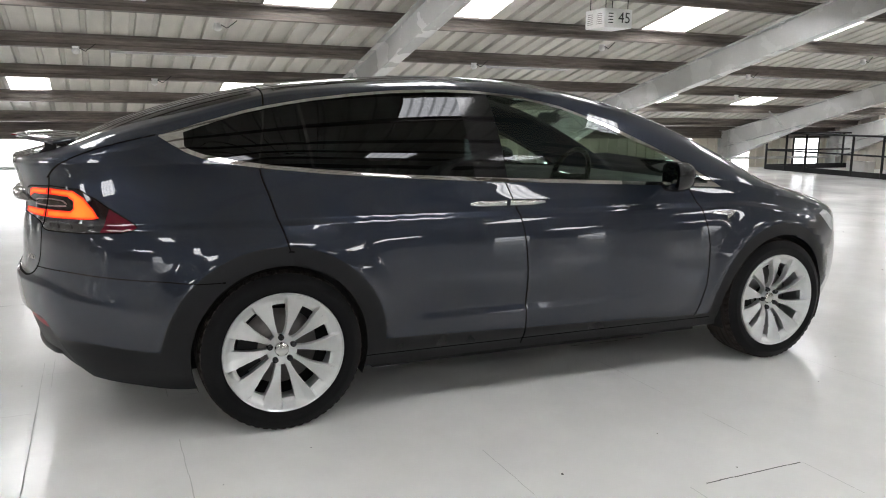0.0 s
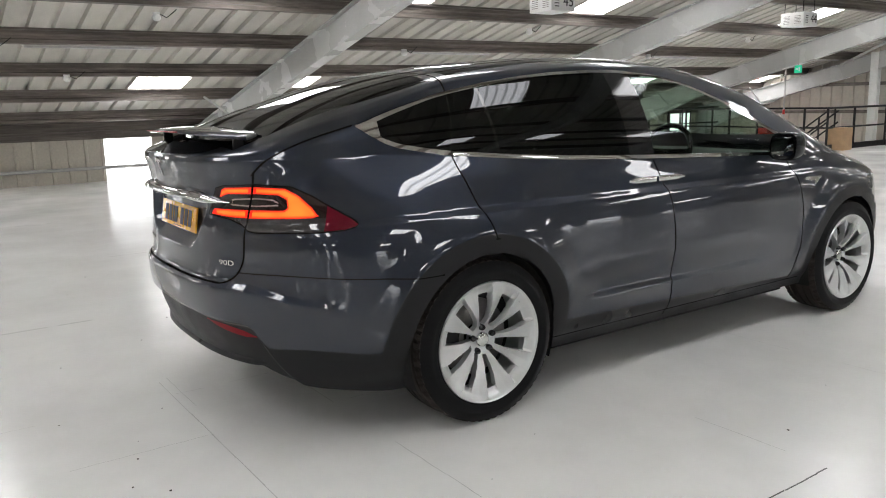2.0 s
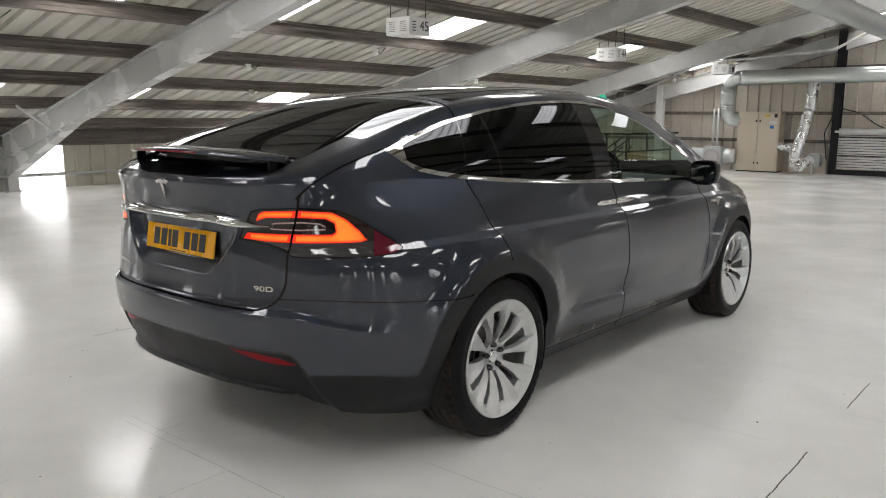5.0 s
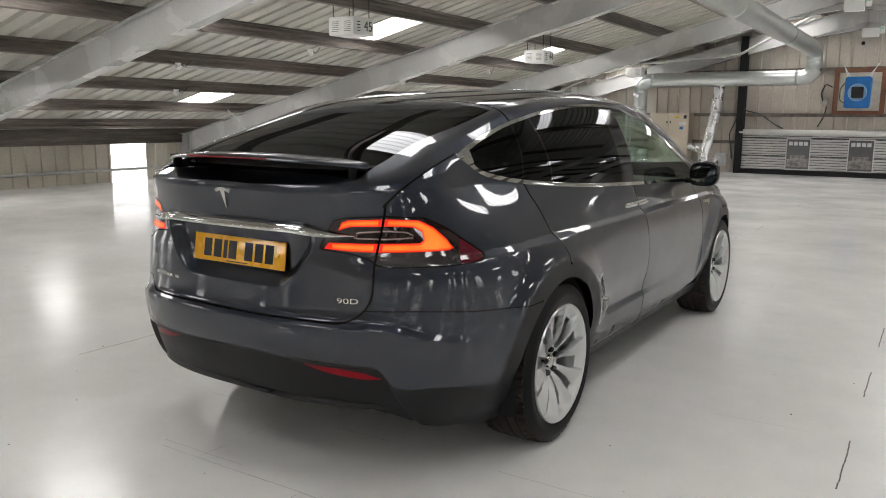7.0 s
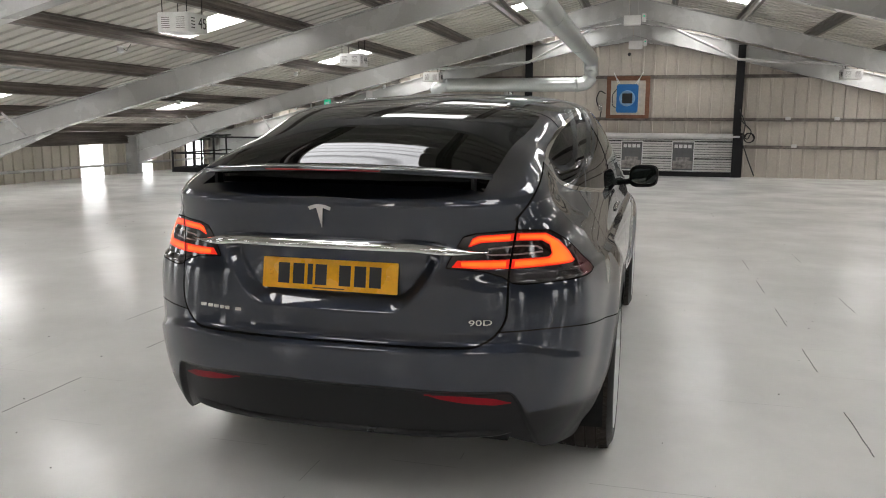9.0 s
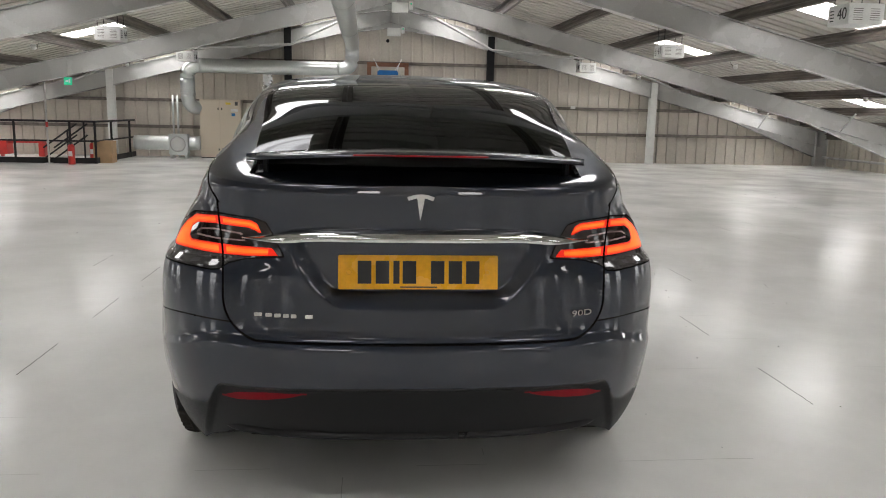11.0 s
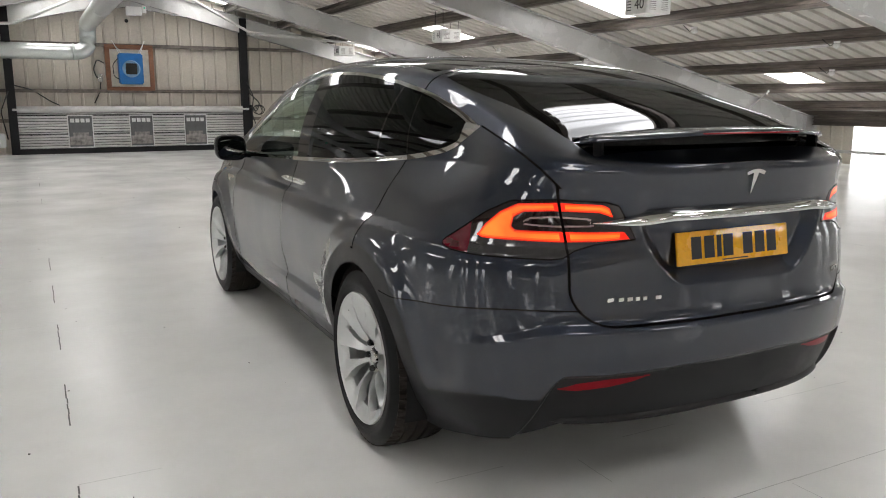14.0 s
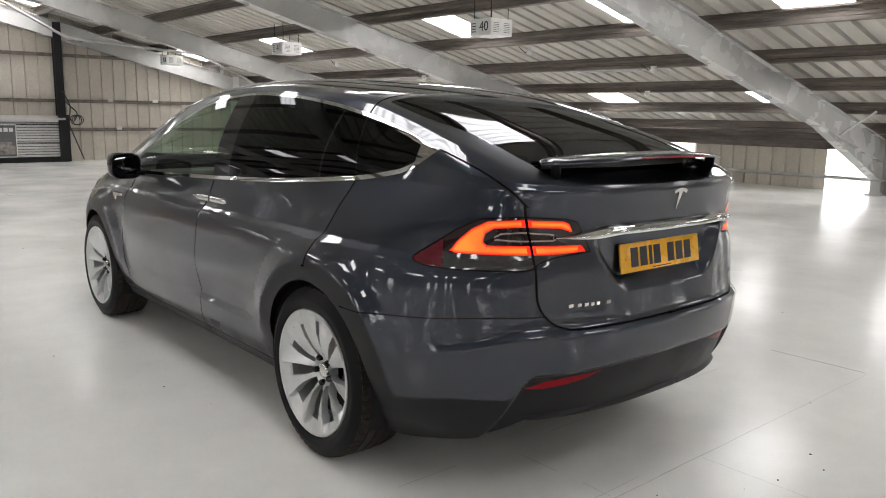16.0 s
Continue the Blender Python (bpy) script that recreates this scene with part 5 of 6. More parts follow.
def heater(side, v, words):
    """White box unit hung on chains, numbered on the face towards the middle of the hall."""
    u = UR + side * 5.42
    z = 2.745
    root = empty("heater_unit", (u, v, z), "white enamelled box heater hung from the roof", "heater", "box heaters")
    bm = bmesh.new()
    box(bm, (-0.23, -0.225, -0.125), (0.23, 0.225, 0.125), 0.008)
    part("casing", bm, M_WHITE, root)
    for k in range(6):
        for x in (-0.11, 0.11):
            bm = bmesh.new()
            box(bm, (x - 0.06, -0.229, -0.075 + 0.026 * k), (x + 0.06, -0.224, -0.068 + 0.026 * k))
            part("vent_slot", bm, M_PURLIN, root)
    inner = -side * 0.232
    for k in range(4):
        bm = bmesh.new()
        box(bm, (inner - 0.004, -0.165 if side < 0 else 0.09, -0.07 + 0.04 * k), (inner + 0.004, -0.09 if side < 0 else 0.165, -0.058 + 0.04 * k))
        part("vent_slot", bm, M_DARK, root)
    c = 0.09 if side < 0 else -0.09
    if words:
        turn = Matrix.Rotation(radians(90 if side < 0 else -90), 4, "Z") @ Matrix.Rotation(radians(90), 4, "X")
        text_mesh("number", words, 0.20, M_BLACKP, root, Matrix.Translation((inner - side * 0.005, c, 0.0)) @ turn)
    else:
        for d in (-0.05, 0.05):
            bm = bmesh.new()
            box(bm, (inner - 0.005, c + d - 0.03, -0.06), (inner + 0.005, c + d + 0.03, 0.06))
            part("number_bar", bm, M_BLACKP, root)
    for x in (-0.18, 0.18):
        for y in (-0.18, 0.18):
            bm = bmesh.new()
            top_z = roofz(5.42 + side * x * 1.0, 0.15) - z
            rod(bm, (x, y, 0.12), (x, y, top_z), 0.006, 6)
            part("chain", bm, M_DARK, root)
    return root


for k, words in ((-1, "46"), (0, "45"), (1, "44"), (2, None)):
    heater(-1, V0 + BAY * k + 2.48, words)
for k, words in ((-1, None), (0, "40"), (1, "41"), (2, None)):
    heater(1, V0 + BAY * k + 2.74, words)


def sensor(side, r, v):
    z = roofz(r, -0.01)
    root = empty("smoke_sensor", (UR + side * r, v, z), "small white dome sensor under a purlin", "sensor", "roof sensors")
    bm = bmesh.new()
    bmesh.ops.create_uvsphere(bm, u_segments=14, v_segments=8, radius=0.055, matrix=Matrix.Translation((0, 0, -0.05)) @ Matrix.Diagonal((1, 1, 0.85, 1)))
    part("dome", bm, M_WHITE, root, "", True)
    bm = bmesh.new()
    bmesh.ops.create_cone(bm, cap_ends=True, segments=14, radius1=0.045, radius2=0.05, depth=0.03, matrix=Matrix.Translation((0, 0, 0.0)))
    part("base", bm, M_WHITE, root)
    bm = bmesh.new()
    tube(bm, [(0.0, 0.03, 0.0), (0.02, 0.12, -0.05), (0.0, 0.2, 0.01), (0.0, 0.26, 0.06)], 0.006, 6)
    part("cable", bm, M_DARK, root)


for side in (-1, 1):
    for k in range(-1, 3):
        for r, off in ((7.3, 3.7), (8.5, 1.93), (9.95, 3.05)):
            sensor(side, r, V0 + BAY * k + off)
    for k in range(-1, 3):
        v = V0 + BAY * k + 2.35
        root = empty("batten_light", (UR + side * 8.9, v, roofz(8.9, 0.11)), "unlit white batten light along a purlin", "batten light", "batten lights")
        bm = bmesh.new()
        box(bm, (-0.04, 0, -0.03), (0.04, 1.75, 0.02), 0.008)
        part("body", bm, M_WHITE, root)
        bm = bmesh.new()
        box(bm, (-0.03, 0.03, -0.055), (0.03, 1.72, -0.028), 0.008)
        part("diffuser", bm, M_POSTW, root)

# ridge units with a green emergency lamp
for v, z in ((15.55, 3.82), (19.9, 3.68)):
    root = empty("emergency_unit", (0.55, v, z), "white box with a green lamp under the ridge", "emergency light", "emergency lights")
    bm = bmesh.new()
    box(bm, (-0.19, -0.1, -0.1), (0.19, 0.1, 0.12), 0.01)
    part("casing", bm, M_WHITE, root)
    bm = bmesh.new()
    box(bm, (0.21, -0.06, -0.02), (0.31, 0.06, 0.16), 0.01)
    part("lamp_box", bm, M_WHITE, root)
    bm = bmesh.new()
    bmesh.ops.create_uvsphere(bm, u_segments=10, v_segments=6, radius=0.022, matrix=Matrix.Translation((0.26, -0.06, 0.10)))
    part("green_lamp", bm, M_GREEN, root)
    for x in (-0.12, 0.12):
        bm = bmesh.new()
        rod(bm, (x, 0, 0.11), (x, 0, 0.45), 0.008, 6)
        part("hanger", bm, M_STEEL, root)
bm = bmesh.new()
bmesh.ops.create_uvsphere(bm, u_segments=12, v_segments=8, radius=0.05)
cctv = part("dome_camera", bm, M_DARK, None, smooth=True)
cctv.matrix_world = pose(0.38, GABLE - 0.12, 3.46)
tagged(cctv, "small dark dome camera on the gable wall", "security camera")

# roof bracing rods beside the gable
for side in (-1, 1):
    for (r0, v0, d0), (r1, v1, d1) in (((0.9, 17.6, -0.25), (2.7, 18.2, -0.62)), ((2.7, 18.2, -0.62), (6.1, 18.2, 0.02)), ((2.7, 18.2, -0.62), (3.6, 20.1, -0.3)), ((6.1, 18.2, 0.0), (8.9, 20.0, -0.05))):
        bm = bmesh.new()
        rod(bm, (UR + side * r0, v0, roofz(r0, d0)), (UR + side * r1, v1, roofz(r1, d1)), 0.035, 8)
        tagged(part("roof_brace", bm, M_STEEL, None), "grey tubular roof brace", "brace", "roof braces", "structure")

# roller shutter with posters
shutter = empty("roller_shutter", (0.5, GABLE, 0), "closed pale grey roller shutter with a drum box", "roller shutter")
shutter["kind"] = "structure"
X0, X1 = -2.95, 2.97
slat = None
z = 0.14
while z < 1.03:
    if slat is None:
        bm = bmesh.new()
        vs = []
        for x in (X0, X1):
            vs.append([bm.verts.new((x, y, zz)) for y, zz in ((-0.20, 0), (-0.214, 0.010), (-0.214, 0.046), (-0.20, 0.056), (-0.18, 0.056), (-0.18, 0))])
        for j in range(6):
            bm.faces.new((vs[0][j], vs[0][(j + 1) % 6], vs[1][(j + 1) % 6], vs[1][j]))
        bm.faces.new(vs[0])
        bm.faces.new(vs[1][::-1])
        slat = part("slat", bm, M_SHUT, shutter)
        slat.location = (0, 0, z)
    else:
        o = new("slat", slat.data)
        o.parent = shutter
        o.location = (0, 0, z)
    z += 0.0705
bm = bmesh.new()
tube(bm, [(X0 - 0.05, -0.24, 1.14), (X1 + 0.03, -0.24, 1.14)], 0.085, 20)
part("drum", bm, M_SHUT, shutter, "rolled drum", True)
bm = bmesh.new()
box(bm, (X0, -0.176, 0.13), (X1, -0.168, 1.06))
part("backing", bm, M_DARK, shutter, "dark slots between the slats")
bm = bmesh.new()
box(bm, (X0 - 0.1, -0.30, 0), (X1 + 0.1, -0.15, 0.13), 0.01)
part("bottom_bar", bm, M_DARK, shutter, "black bottom bar")
for x in (X0 - 0.07, X1 + 0.07):
    bm = bmesh.new()
    box(bm, (x - 0.07, -0.26, 0), (x + 0.07, -0.12, 1.25), 0.006)
    part("guide", bm, M_DARK, shutter)
for z in (0.50, 0.99):
    bm = bmesh.new()
    box(bm, (X0, -0.219, z), (X1, -0.211, z + 0.022))
    part("dark_seam", bm, M_DARK, shutter)

for x0 in (-1.26, 0.26, 1.69):
    root = empty("poster", (x0, GABLE - 0.228, 0.14), "white-bordered dark poster with a car picture", "poster", "shutter posters")
    bm = bmesh.new()
    box(bm, (0, 0, 0), (0.62, 0.006, 0.86))
    part("border", bm, M_POSTW, root)
    bm = bmesh.new()
    box(bm, (0.025, -0.004, 0.03), (0.595, -0.001, 0.83))
    part("print", bm, M_POSTER, root)
    bm = bmesh.new()
    box(bm, (0.03, -0.007, 0.08), (0.59, -0.004, 0.30))
    box(bm, (0.12, -0.0075, 0.30), (0.50, -0.004, 0.40))
    part("picture", bm, M_POSTG, root)
    for k in range(4):
        bm = bmesh.new()
        box(bm, (0.07 + 0.125 * k, -0.007, 0.665), (0.07 + 0.125 * k + 0.095, -0.004, 0.765))
        part("heading_bar", bm, M_POSTW, root)

# blue fan unit in a wooden frame
fan = empty("fan_unit", (0.38, GABLE - 0.10, 2.22), "bright blue ventilation unit in a brown wooden frame", "ventilation unit")
for lo, hi in (((-0.60, -0.03, 0.50), (0.62, 0.03, 0.62)), ((-0.60, -0.03, -0.58), (0.62, 0.03, -0.48)), ((-0.60, -0.03, -0.48), (-0.48, 0.03, 0.50)), ((0.50, -0.03, -0.48), (0.62, 0.03, 0.50))):
    bm = bmesh.new()
    box(bm, lo, hi, 0.006)
    part("frame_board", bm, M_WOOD, fan)
bm = bmesh.new()
box(bm, (-0.48, -0.01, -0.48), (0.5, 0.01, 0.5))
part("backing_board", bm, M_BOARD, fan, "pale backing board")
bm = bmesh.new()
box(bm, (-0.30, -0.40, -0.42), (0.30, -0.02, 0.38), 0.03)
part("casing", bm, M_BLUE, fan)
bm = bmesh.new()
lathe(bm, [(0.0, 0.0005), (0.0, 0.215), (0.02, 0.225), (0.03, 0.20)], 28)
for v in bm.verts:
    v.co = Vector((v.co.y, -0.405 - v.co.x * 0.5, v.co.z - 0.02))
part("inlet_ring", bm, mat("pale_blue_ring", (0.25, 0.42, 0.62), 0.45), fan, "pale round inlet", True)
bm = bmesh.new()
box(bm, (-0.14, -0.426, -0.16), (0.14, -0.41, 0.12), 0.01)
part("grille", bm, M_BLACKP, fan)
for x, lean in ((-0.26, -0.14), (-0.20, -0.22), (0.26, 0.14), (0.20, 0.22)):
    bm = bmesh.new()
    rod(bm, (x, -0.25, 0.37), (x + lean, -0.02, 0.72), 0.010, 6)
    part("stay", bm, M_WHITE, fan)
bm = bmesh.new()
box(bm, (-0.82, -0.12, -0.36), (-0.70, 0.02, -0.16), 0.01)
part("switch_box", bm, M_SATIN, fan)
bm = bmesh.new()
tube(bm, bent([(-0.28, -0.30, -0.30), (-0.42, -0.20, -0.22), (-0.43, -0.12, 0.10), (-0.30, -0.20, 0.25)], 0.08, 4), 0.012, 6)
part("lead", bm, M_BLACKP, fan, "looped black lead", True)

# black cables on the gable
for pts in ([(-0.25, -0.06, 2.35), (-0.42, -0.08, 2.45), (-0.52, -0.07, 2.2), (-0.45, -0.06, 1.95), (-0.36, -0.06, 1.9)], [(-0.36, -0.06, 1.85), (-0.4, -0.07, 1.6), (-0.55, -0.06, 1.3)], [(-2.4, -0.35, 1.75), (-2.0, -0.1, 1.64), (-1.6, -0.1, 1.35), (-1.4, -0.08, 1.25)], [(3.45, -0.36, 1.9), (3.62, -0.4, 1.5), (3.56, -0.4, 1.0), (3.75, -0.35, 0.5), (3.95, -0.2, 0.05)], [(3.5, -0.38, 1.6), (3.8, -0.4, 1.3), (3.7, -0.35, 1.05), (3.55, -0.35, 1.2)], [(-2.55, -0.36, 1.6), (-2.75, -0.36, 1.1), (-2.65, -0.36, 0.4)]):
    bm = bmesh.new()
    tube(bm, bent([(x, GABLE + y, z) for x, y, z in pts], 0.08, 4), 0.017, 6)
    tagged(part("cable", bm, M_BLACKP, None, smooth=True), "loose black cable against the gable wall", "cable", "gable cables")
bm = bmesh.new()
tube(bm, [(3.72 + 0.13 * math.cos(a), GABLE - 0.36 - 0.01 * k, 1.12 + 0.13 * math.sin(a)) for k, a in enumerate([0.4 * i for i in range(40)])], 0.012, 6)
tagged(part("cable_coil", bm, M_DARK, None, smooth=True), "coil of grey cable on the dark post", "cable coil")
for x, z in ((4.95, 0.9), (4.75, 1.66), (6.0, 1.66)):
    bm = bmesh.new()
    box(bm, (x - 0.07, GABLE - 0.17, z - 0.045), (x + 0.07, GABLE - 0.12, z + 0.045), 0.008)
    tagged(part("junction_box", bm, M_WHITE, None), "small white junction box on a wall rail", "junction box", "junction boxes")

# stainless air plant with its ducts
plant = empty("air_cabinet", (-4.38, 19.62, 0), "brushed stainless two-door air handling cabinet", "cabinet")
bm = bmesh.new()
box(bm, (-0.57, -0.0, 0.03), (0.57, 0.5, 1.66), 0.012)
part("body", bm, M_STAIN, plant)
bm = bmesh.new()
box(bm, (-0.55, 0.02, 0), (0.55, 0.48, 0.04))
part("plinth", bm, M_DARK, plant)
for s in (-1, 1):
    bm = bmesh.new()
    box(bm, (min(s * 0.008, s * 0.55), -0.022, 0.07), (max(s * 0.008, s * 0.55), -0.001, 1.63), 0.006)
    door = part("door", bm, M_STAIN, plant)
    for z in (0.25, 1.40):
        bm = bmesh.new()
        box(bm, (s * 0.05 - 0.016, -0.045, z - 0.03), (s * 0.05 + 0.016, -0.021, z + 0.03), 0.004)
        part("catch", bm, M_BLACKP, door)
for lo, hi, m, nm in (((0.16, -0.027, 1.52), (0.30, -0.021, 1.58), M_YELLOW, "yellow_sticker"), ((0.42, -0.03, 1.5), (0.5, -0.021, 1.6), M_BLACKP, "switch"), ((0.30, -0.027, 1.33), (0.50, -0.021, 1.40), M_POSTW, "name_plate"), ((0.32, -0.027, 1.20), (0.42, -0.021, 1.28), M_BLUE, "blue_sticker")):
    bm = bmesh.new()
    box(bm, lo, hi)
    part(nm, bm, m, plant)


def duct(name, pts, r, label, radius=0.32, material=None, step=0.0, parent=None):
    path = bent(pts, radius, 8)
    if step:
        fine = []
        for a, b in zip(path, path[1:]):
            n = max(int((b - a).length / step), 1)
            fine += [a.lerp(b, i / n) for i in range(n)]
        path = fine + [path[-1]]
    bm = bmesh.new()
    tube(bm, path, r, 22, 0.006 if step else 0.0)
    ob = part(name, bm, material or M_GALV, parent, smooth=True)
    return tagged(ob, label, "duct") if not parent else ob


main = empty("main_duct", (0, 0, 0), "large round galvanised ventilation duct under the roof", "duct")
DZ = 2.58
duct("riser", [(-5.22, 19.45, 1.78), (-5.22, 19.45, DZ - 0.36)], 0.195, "", 0.3, step=0.09, parent=main)
duct("elbow", [(-5.22, 19.45, DZ - 0.36), (-5.22, 19.45, DZ), (-4.86, 19.45, DZ)], 0.197, "", 0.35, parent=main)
duct("cross_run", [(-4.86, 19.45, DZ), (-1.0, 19.45, DZ)], 0.195, "", 0.3, step=0.09, parent=main)
duct("elbow", [(-1.0, 19.45, DZ), (-0.64, 19.45, DZ), (-0.64, 19.45, DZ + 0.36)], 0.197, "", 0.35, parent=main)
duct("elbow", [(-0.64, 19.45, DZ + 0.36), (-0.64, 19.45, 3.28), (-0.64, 19.1, 3.28)], 0.197, "", 0.33, parent=main)
duct("roof_run", [(-0.64, 19.1, 3.28), (-0.60, 8.0, 3.28)], 0.195, "", 0.3, step=0.09, parent=main)
duct("elbow", [(-0.60, 8.0, 3.28), (-0.60, 7.6, 3.28), (-0.60, 7.6, 4.2)], 0.197, "", 0.33, parent=main)
duct("lower_elbow", [(-5.22, 19.45, 1.80), (-5.22, 19.50, 1.42), (-4.93, 19.82, 1.42)], 0.19, "", 0.30, parent=main)
for c, along in (((-5.22, 19.45, 1.80), 2), ((-1.0, 19.45, DZ), 0), ((-0.62, 15.0, 3.28), 1), ((-0.61, 10.0, 3.28), 1)):
    bm = bmesh.new()
    lathe(bm, [(-0.025, 0.196), (-0.025, 0.207), (0.025, 0.207), (0.025, 0.196)], 24)
    for v in bm.verts:
        x, y, z = v.co
        v.co = Vector(c) + Vector(((x, y, z), (y, x, z), (y, z, x))[along])
    part("collar", bm, M_GALV, main, "bright steel collar", True)
duct("flexible_duct", [(-3.02, 19.6, 2.42), (-3.06, 19.56, 1.75), (-3.14, 19.28, 1.0), (-3.22, 19.0, 0.30), (-3.10, 19.1, 0.20), (-2.93, 19.45, 0.40)], 0.135, "crinkled silver foil duct looping down beside the cabinet", 0.14, M_FOIL, step=0.035)
bm = bmesh.new()
lathe(bm, [(-0.10, 0.136), (-0.09, 0.156), (0.09, 0.156), (0.10, 0.136)], 20)
for v in bm.verts:
    x, y, z = v.co
    v.co = Vector((-3.06 + y, 19.6 + z, 1.78 + x))
tagged(part("duct_collar", bm, M_GALV, None, smooth=True), "galvanised collar joining the foil duct", "duct collar")
duct("side_duct", [(-6.75, 19.55, 0.42), (-4.95, 19.55, 0.42)], 0.20, "low galvanised duct along the gable", 0.1, step=0.12)
duct("side_duct", [(-3.82, 19.7, 0.72), (-3.36, 19.66, 0.66)], 0.11, "short foil duct at the cabinet", 0.1, M_FOIL, step=0.06)
damper = empty("damper_box", (-2.84, 19.6, 0), "galvanised damper box on a thin foot", "duct box")
bm = bmesh.new()
box(bm, (-0.15, -0.15, 0.22), (0.15, 0.15, 0.56), 0.02)
part("box", bm, M_GALV, damper)
bm = bmesh.new()
box(bm, (-0.09, -0.05, 0), (-0.05, 0.05, 0.23))
part("foot", bm, M_GALV, damper)
box_fan = empty("axial_fan", (-5.48, 19.30, 0), "square galvanised axial fan on feet", "fan")
bm = bmesh.new()
box(bm, (-0.26, -0.12, 0.10), (0.26, 0.2, 0.68), 0.02)
part("housing", bm, M_GALV, box_fan)
bm = bmesh.new()
lathe(bm, [(0, 0.0005), (0, 0.19), (0.03, 0.215), (0.05, 0.20)], 26)
for v in bm.verts:
    v.co = Vector((v.co.y, -0.122 - v.co.x, 0.40 + v.co.z))
part("guard", bm, M_STEEL, box_fan, "", True)
for x in (-0.2, 0.2):
    bm = bmesh.new()
    box(bm, (x - 0.03, -0.1, 0), (x + 0.03, 0.18, 0.11))
    part("foot", bm, M_GALV, box_fan)
for x in (-5.75, -5.62):
    bm = bmesh.new()
    rod(bm, (x, 19.9, 0), (x, 19.9, 1.75), 0.03, 8)
    tagged(part("conduit", bm, M_GALV, None, smooth=True), "upright galvanised conduit pipe on the gable", "conduit", "conduits")

# guarded stairwell in the far corner
rails = empty("guard_rail", (0, 0, 0), "black painted steel guard rail round the stairwell", "railing")
POSTS = [(-12.45, 16.75), (-11.75, 16.75), (-11.09, 16.75), (-9.66, 16.75), (-8.81, 16.75), (-7.5, 16.75), (-6.9, 16.75), (-6.9, 18.0), (-6.9, 19.6), (-12.45, 18.3), (-12.45, 19.8)]
for x, y in POSTS:
    bm = bmesh.new()
    rod(bm, (x, y, 0), (x, y, 1.03), 0.03, 8)
    part("post", bm, M_DARK, rails)
for a, b in (((-12.45, 16.75), (-6.9, 16.75)), ((-6.9, 16.75), (-6.9, 20.1)), ((-12.45, 16.75), (-12.45, 20.1))):
    for z, r in ((1.03, 0.026), (0.55, 0.022)):
        bm = bmesh.new()
        rod(bm, (*a, z), (*b, z), r, 8)
        part("rail", bm, M_DARK, rails)
    bm = bmesh.new()
    d = 0.012
    box(bm, (a[0] - d, a[1] - d, 0.0), (b[0] + d, b[1] + d, 0.14))
    part("kick_plate", bm, M_DARK, rails)
for dx in (-0.14, 0.14):
    for dz in (0.0, 0.30):
        bm = bmesh.new()
        rod(bm, (-8.85 + dx, 18.9, -0.04 + dz), (-7.95 + dx, 18.9, 0.62 + dz), 0.022, 8)
        part("stair_rail", bm, M_DARK, rails)
for x, z in ((-8.34, 0.75), (-7.9, 0.98), (-8.85, 0.35)):
    bm = bmesh.new()
    rod(bm, (x, 18.9, 0), (x, 18.9, z), 0.024, 8)
    part("post", bm, M_DARK, rails)
rack = empty("red_trolley", (-9.9, 19.2, 0), "red painted steel trolley behind the railing", "trolley")
for lo, hi, nm in (((-0.42, -0.15, 0.06), (-0.10, 0.25, 0.42), "bin"), ((-0.10, -0.1, 0.37), (0.85, 0.1, 0.43), "beam"), ((0.70, -0.1, 0.0), (0.86, 0.1, 0.37), "leg"), ((-0.3, -0.1, 0.0), (-0.22, 0.0, 0.06), "leg")):
    bm = bmesh.new()
    box(bm, lo, hi, 0.01)
    part(nm, bm, M_RED, rack)
ext = empty("fire_extinguisher", (-7.36, 16.40, 0), "red fire extinguisher on the floor", "fire extinguisher", "fire extinguishers")
bm = bmesh.new()
bmesh.ops.create_cone(bm, cap_ends=True, segments=16, radius1=0.08, radius2=0.08, depth=0.42, matrix=Matrix.Translation((0, 0, 0.21)))
bmesh.ops.create_uvsphere(bm, u_segments=16, v_segments=8, radius=0.08, matrix=Matrix.Translation((0, 0, 0.42)))
part("cylinder", bm, M_RED, ext, "", True)
bm = bmesh.new()
box(bm, (-0.02, -0.06, 0.48), (0.02, 0.06, 0.55), 0.006)
part("valve", bm, M_BLACKP, ext)
bm = bmesh.new()
box(bm, (-0.045, -0.084, 0.20), (0.045, -0.074, 0.32), 0.002)
part("label_plate", bm, M_POSTW, ext)
copy_thing(ext, pose(-7.2, 17.45, 0))
bm = bmesh.new()
box(bm, (-7.05, 17.0, 0), (-6.6, 17.4, 0.55), 0.006)
tagged(part("cardboard_box", bm, M_CARDB, None), "plain brown cardboard box beside the railing", "box")
stand = empty("sign_pole", (-7.95, 16.55, 0), "thin grey pole with a red and white band", "pole")
bm = bmesh.new()
rod(bm, (0, 0, 0), (0, 0, 2.15), 0.022, 10)
part("pole", bm, M_STEEL, stand)
bm = bmesh.new()
bmesh.ops.create_cone(bm, cap_ends=True, segments=14, radius1=0.03, radius2=0.03, depth=0.12, matrix=Matrix.Translation((0, 0, 0.95)))
part("red_band", bm, M_RED, stand)
bm = bmesh.new()
bmesh.ops.create_cone(bm, cap_ends=True, segments=16, radius1=0.12, radius2=0.10, depth=0.02, matrix=Matrix.Translation((0, 0, 0.01)))
part("foot_plate", bm, M_STEEL, stand)
sign = empty("exit_sign", (-7.05, 15.6, 1.965), "lit green exit sign hung below the rafter", "exit sign")
bm = bmesh.new()
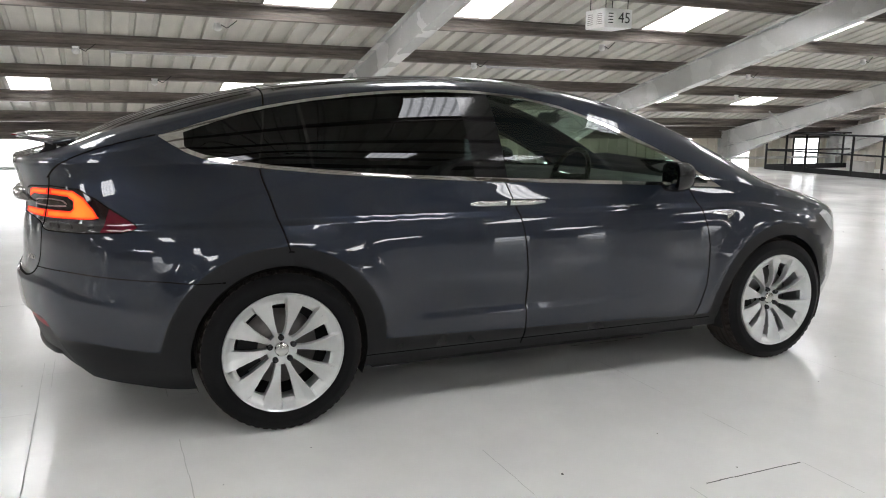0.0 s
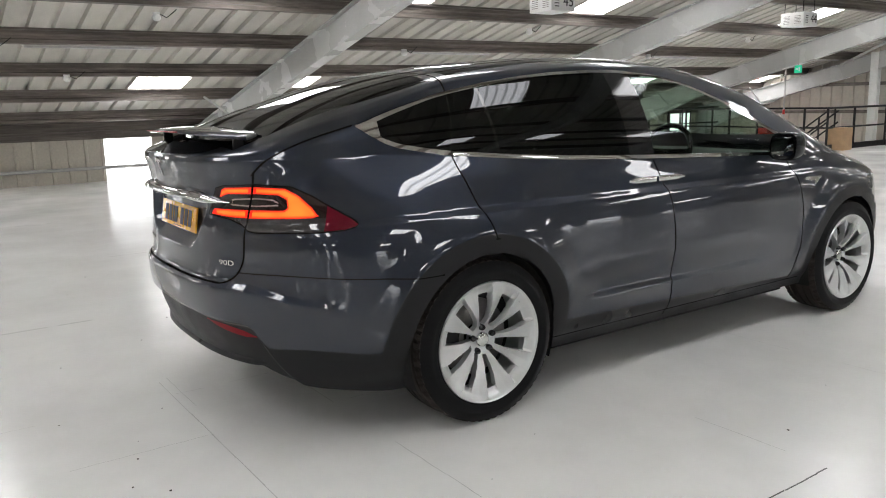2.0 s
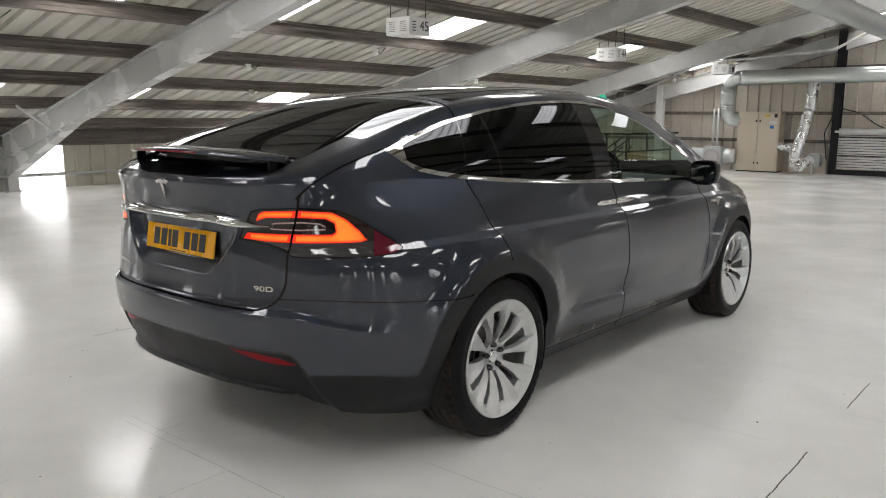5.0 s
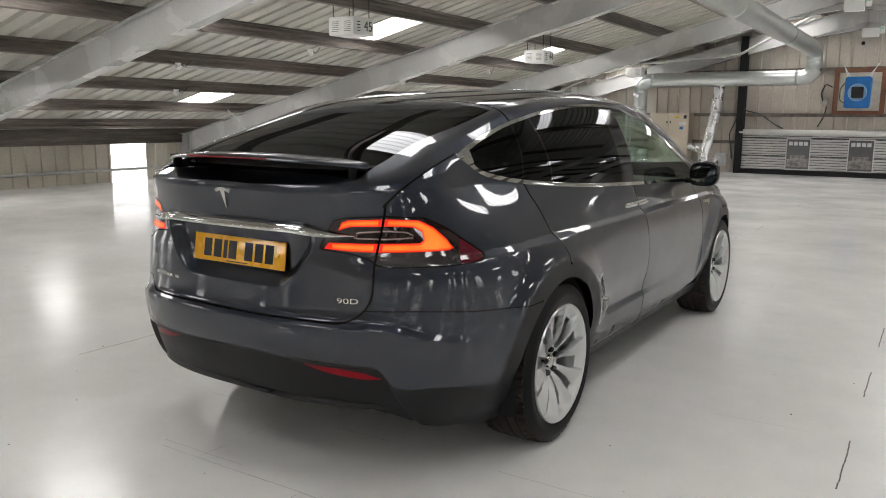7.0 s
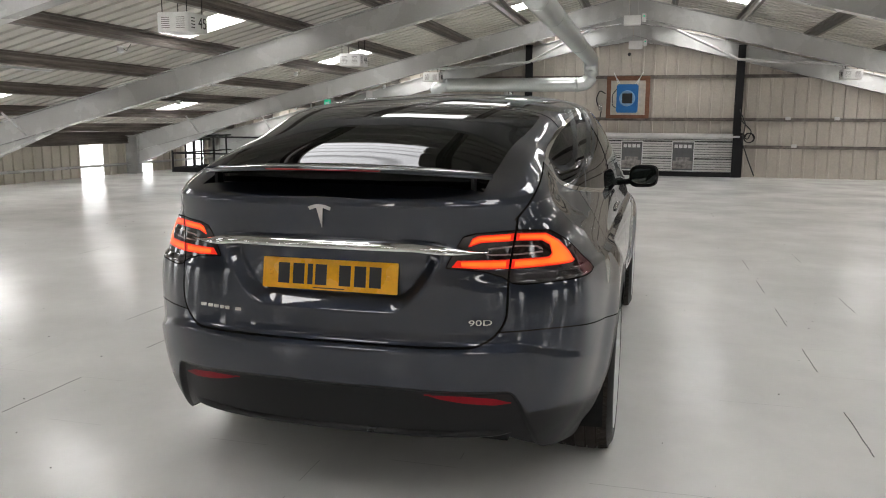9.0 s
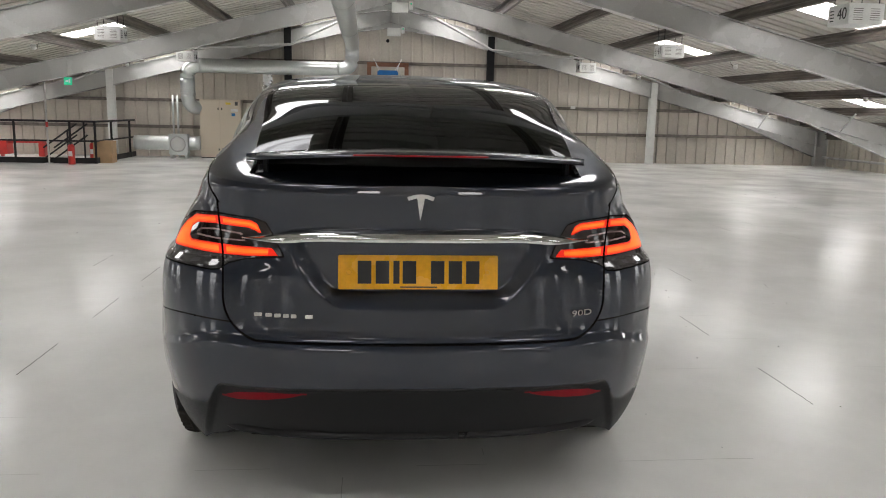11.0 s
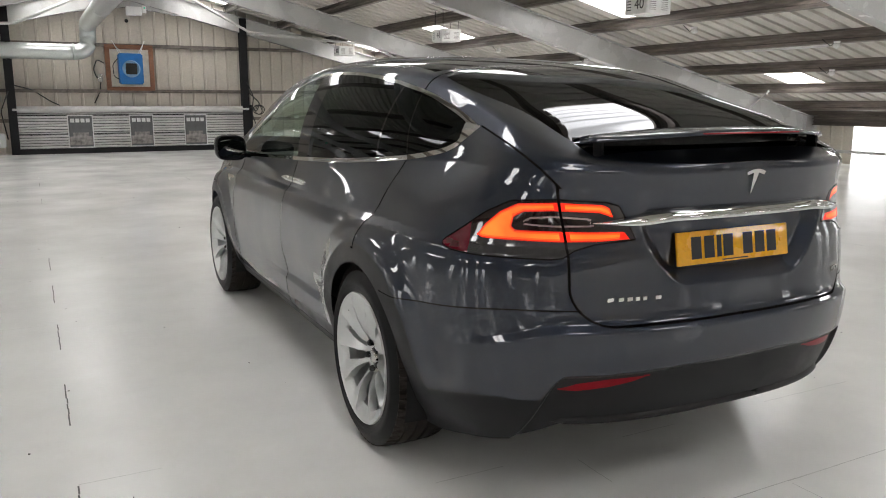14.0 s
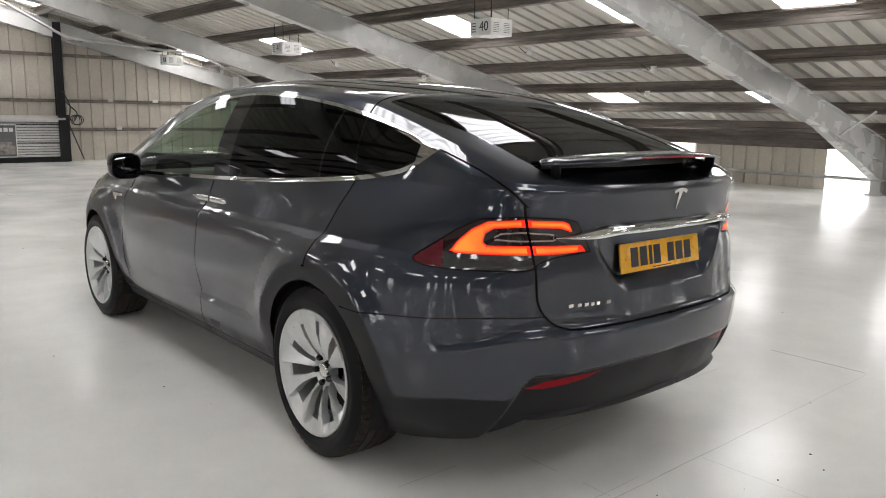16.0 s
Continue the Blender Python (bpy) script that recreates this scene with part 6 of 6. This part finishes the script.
box(bm, (-0.085, -0.02, -0.085), (0.085, 0.02, 0.085), 0.004)
part("panel", bm, M_GREEN, sign)
bm = bmesh.new()
box(bm, (-0.05, -0.024, -0.02), (0.01, -0.021, 0.02))
box(bm, (0.025, -0.024, -0.045), (0.055, -0.021, 0.045))
part("pictogram_bar", bm, M_POSTW, sign)
bm = bmesh.new()
rod(bm, (0, 0, 0.09), (0, 0, 0.45), 0.008, 6)
part("hanger", bm, M_STEEL, sign)
# a second crate and low plant inside the guarded corner
bm = bmesh.new()
box(bm, (-10.5, 17.6, 0), (-9.95, 18.0, 0.34), 0.01)
tagged(part("grey_crate", bm, M_STEEL, None), "small grey crate behind the railing", "crate")
# a window low in the side wall behind the railing
low_window = empty("window_2", (UR - WALLX + 0.03, 19.15, 0.46), "bright low window in the side wall", "window")
low_window["kind"] = "structure"
bm = bmesh.new()
box(bm, (0.0, -0.5, -0.40), (0.02, 0.5, 0.40))
part("pane", bm, M_SIDE, low_window)
for lo, hi in (((0.0, -0.54, -0.44), (0.05, -0.5, 0.44)), ((0.0, 0.5, -0.44), (0.05, 0.54, 0.44)), ((0.0, -0.5, 0.40), (0.05, 0.5, 0.44)), ((0.0, -0.5, -0.44), (0.05, 0.5, -0.40)), ((0.02, -0.025, -0.40), (0.05, 0.025, 0.40))):
    bm = bmesh.new()
    box(bm, lo, hi)
    part("window_frame", bm, M_DARK, low_window)

# end and side joints of the painted floor panels, 2.4 m by 0.6 m in half bond, worn open here and there
random.seed(7)
lines, faint = [], []


def worn(a, b, out, keep):
    """A joint from a to b drawn as short wavering pieces."""
    n = 8
    for i in range(n):
        if random.random() < keep:
            p, q = Vector(a).lerp(Vector(b), i / n), Vector(a).lerp(Vector(b), (i + 1) / n)
            w = random.uniform(-0.002, 0.002)
            out.append((p.x + w, p.y + w, q.x + w, q.y + w))


for row in range(-12, 22):
    y = 0.13 + 0.6 * row
    for k in range(-4, 5):
        x = 2.13 + 2.4 * k - (0 if row % 2 == 0 else 1.8)
        show = random.random()
        opened = (k == 0 and row % 2 == 0 or k == -1 and row % 2 == 1) and -3 < row < 9   # the two runs beside the car
        if opened:
            worn((x, y + 0.01, 0), (x, y + 0.59, 0), lines, 0.97)
        else:
            worn((x, y + 0.02, 0), (x, y + 0.58, 0), lines if show < 0.16 else faint, 0.9 if show < 0.6 else 0.3)
        if random.random() < 0.3:
            worn((x, y, 0), (x + 2.4, y, 0), faint, random.choice((0.35, 0.6, 0.95)))
for x0, x1, y in ((-0.5, 1.25, -1.07), (0.9, 1.5, -0.47), (1.45, 1.95, 0.73), (-0.55, -0.05, -1.02)):
    worn((x0, y, 0), (x1, y, 0), faint, 0.97)
tagged(strip("floor_joint", faint, 0.0035, M_FAINT), "hairline painted-over joints of the floor panels", "floor joint", kind="stuff")
tagged(strip("floor_joint", lines, 0.0065, M_JOINT), "fine cracked joint lines in the painted floor", "floor joint", kind="stuff")
bm = bmesh.new()
for _ in range(420):
    x, y = random.uniform(-9, 9), random.uniform(-4.5, 12)
    if abs(x) < 1.0 and -1.1 < y < 3.9:
        continue
    s = random.choice((0.002, 0.003, 0.003, 0.004, 0.005))
    m = Matrix.Translation((x, y, s * 0.3)) @ Matrix.Rotation(random.uniform(0, 3), 4, "Z") @ Matrix.Diagonal((s * random.uniform(0.8, 2.2), s, s * 0.6, 1))
    bmesh.ops.create_icosphere(bm, subdivisions=1, radius=1.0, matrix=m)
tagged(part("floor_grit", bm, M_GRIT, None), "scattered dark grit and leaf crumbs on the floor", "grit", kind="stuff")
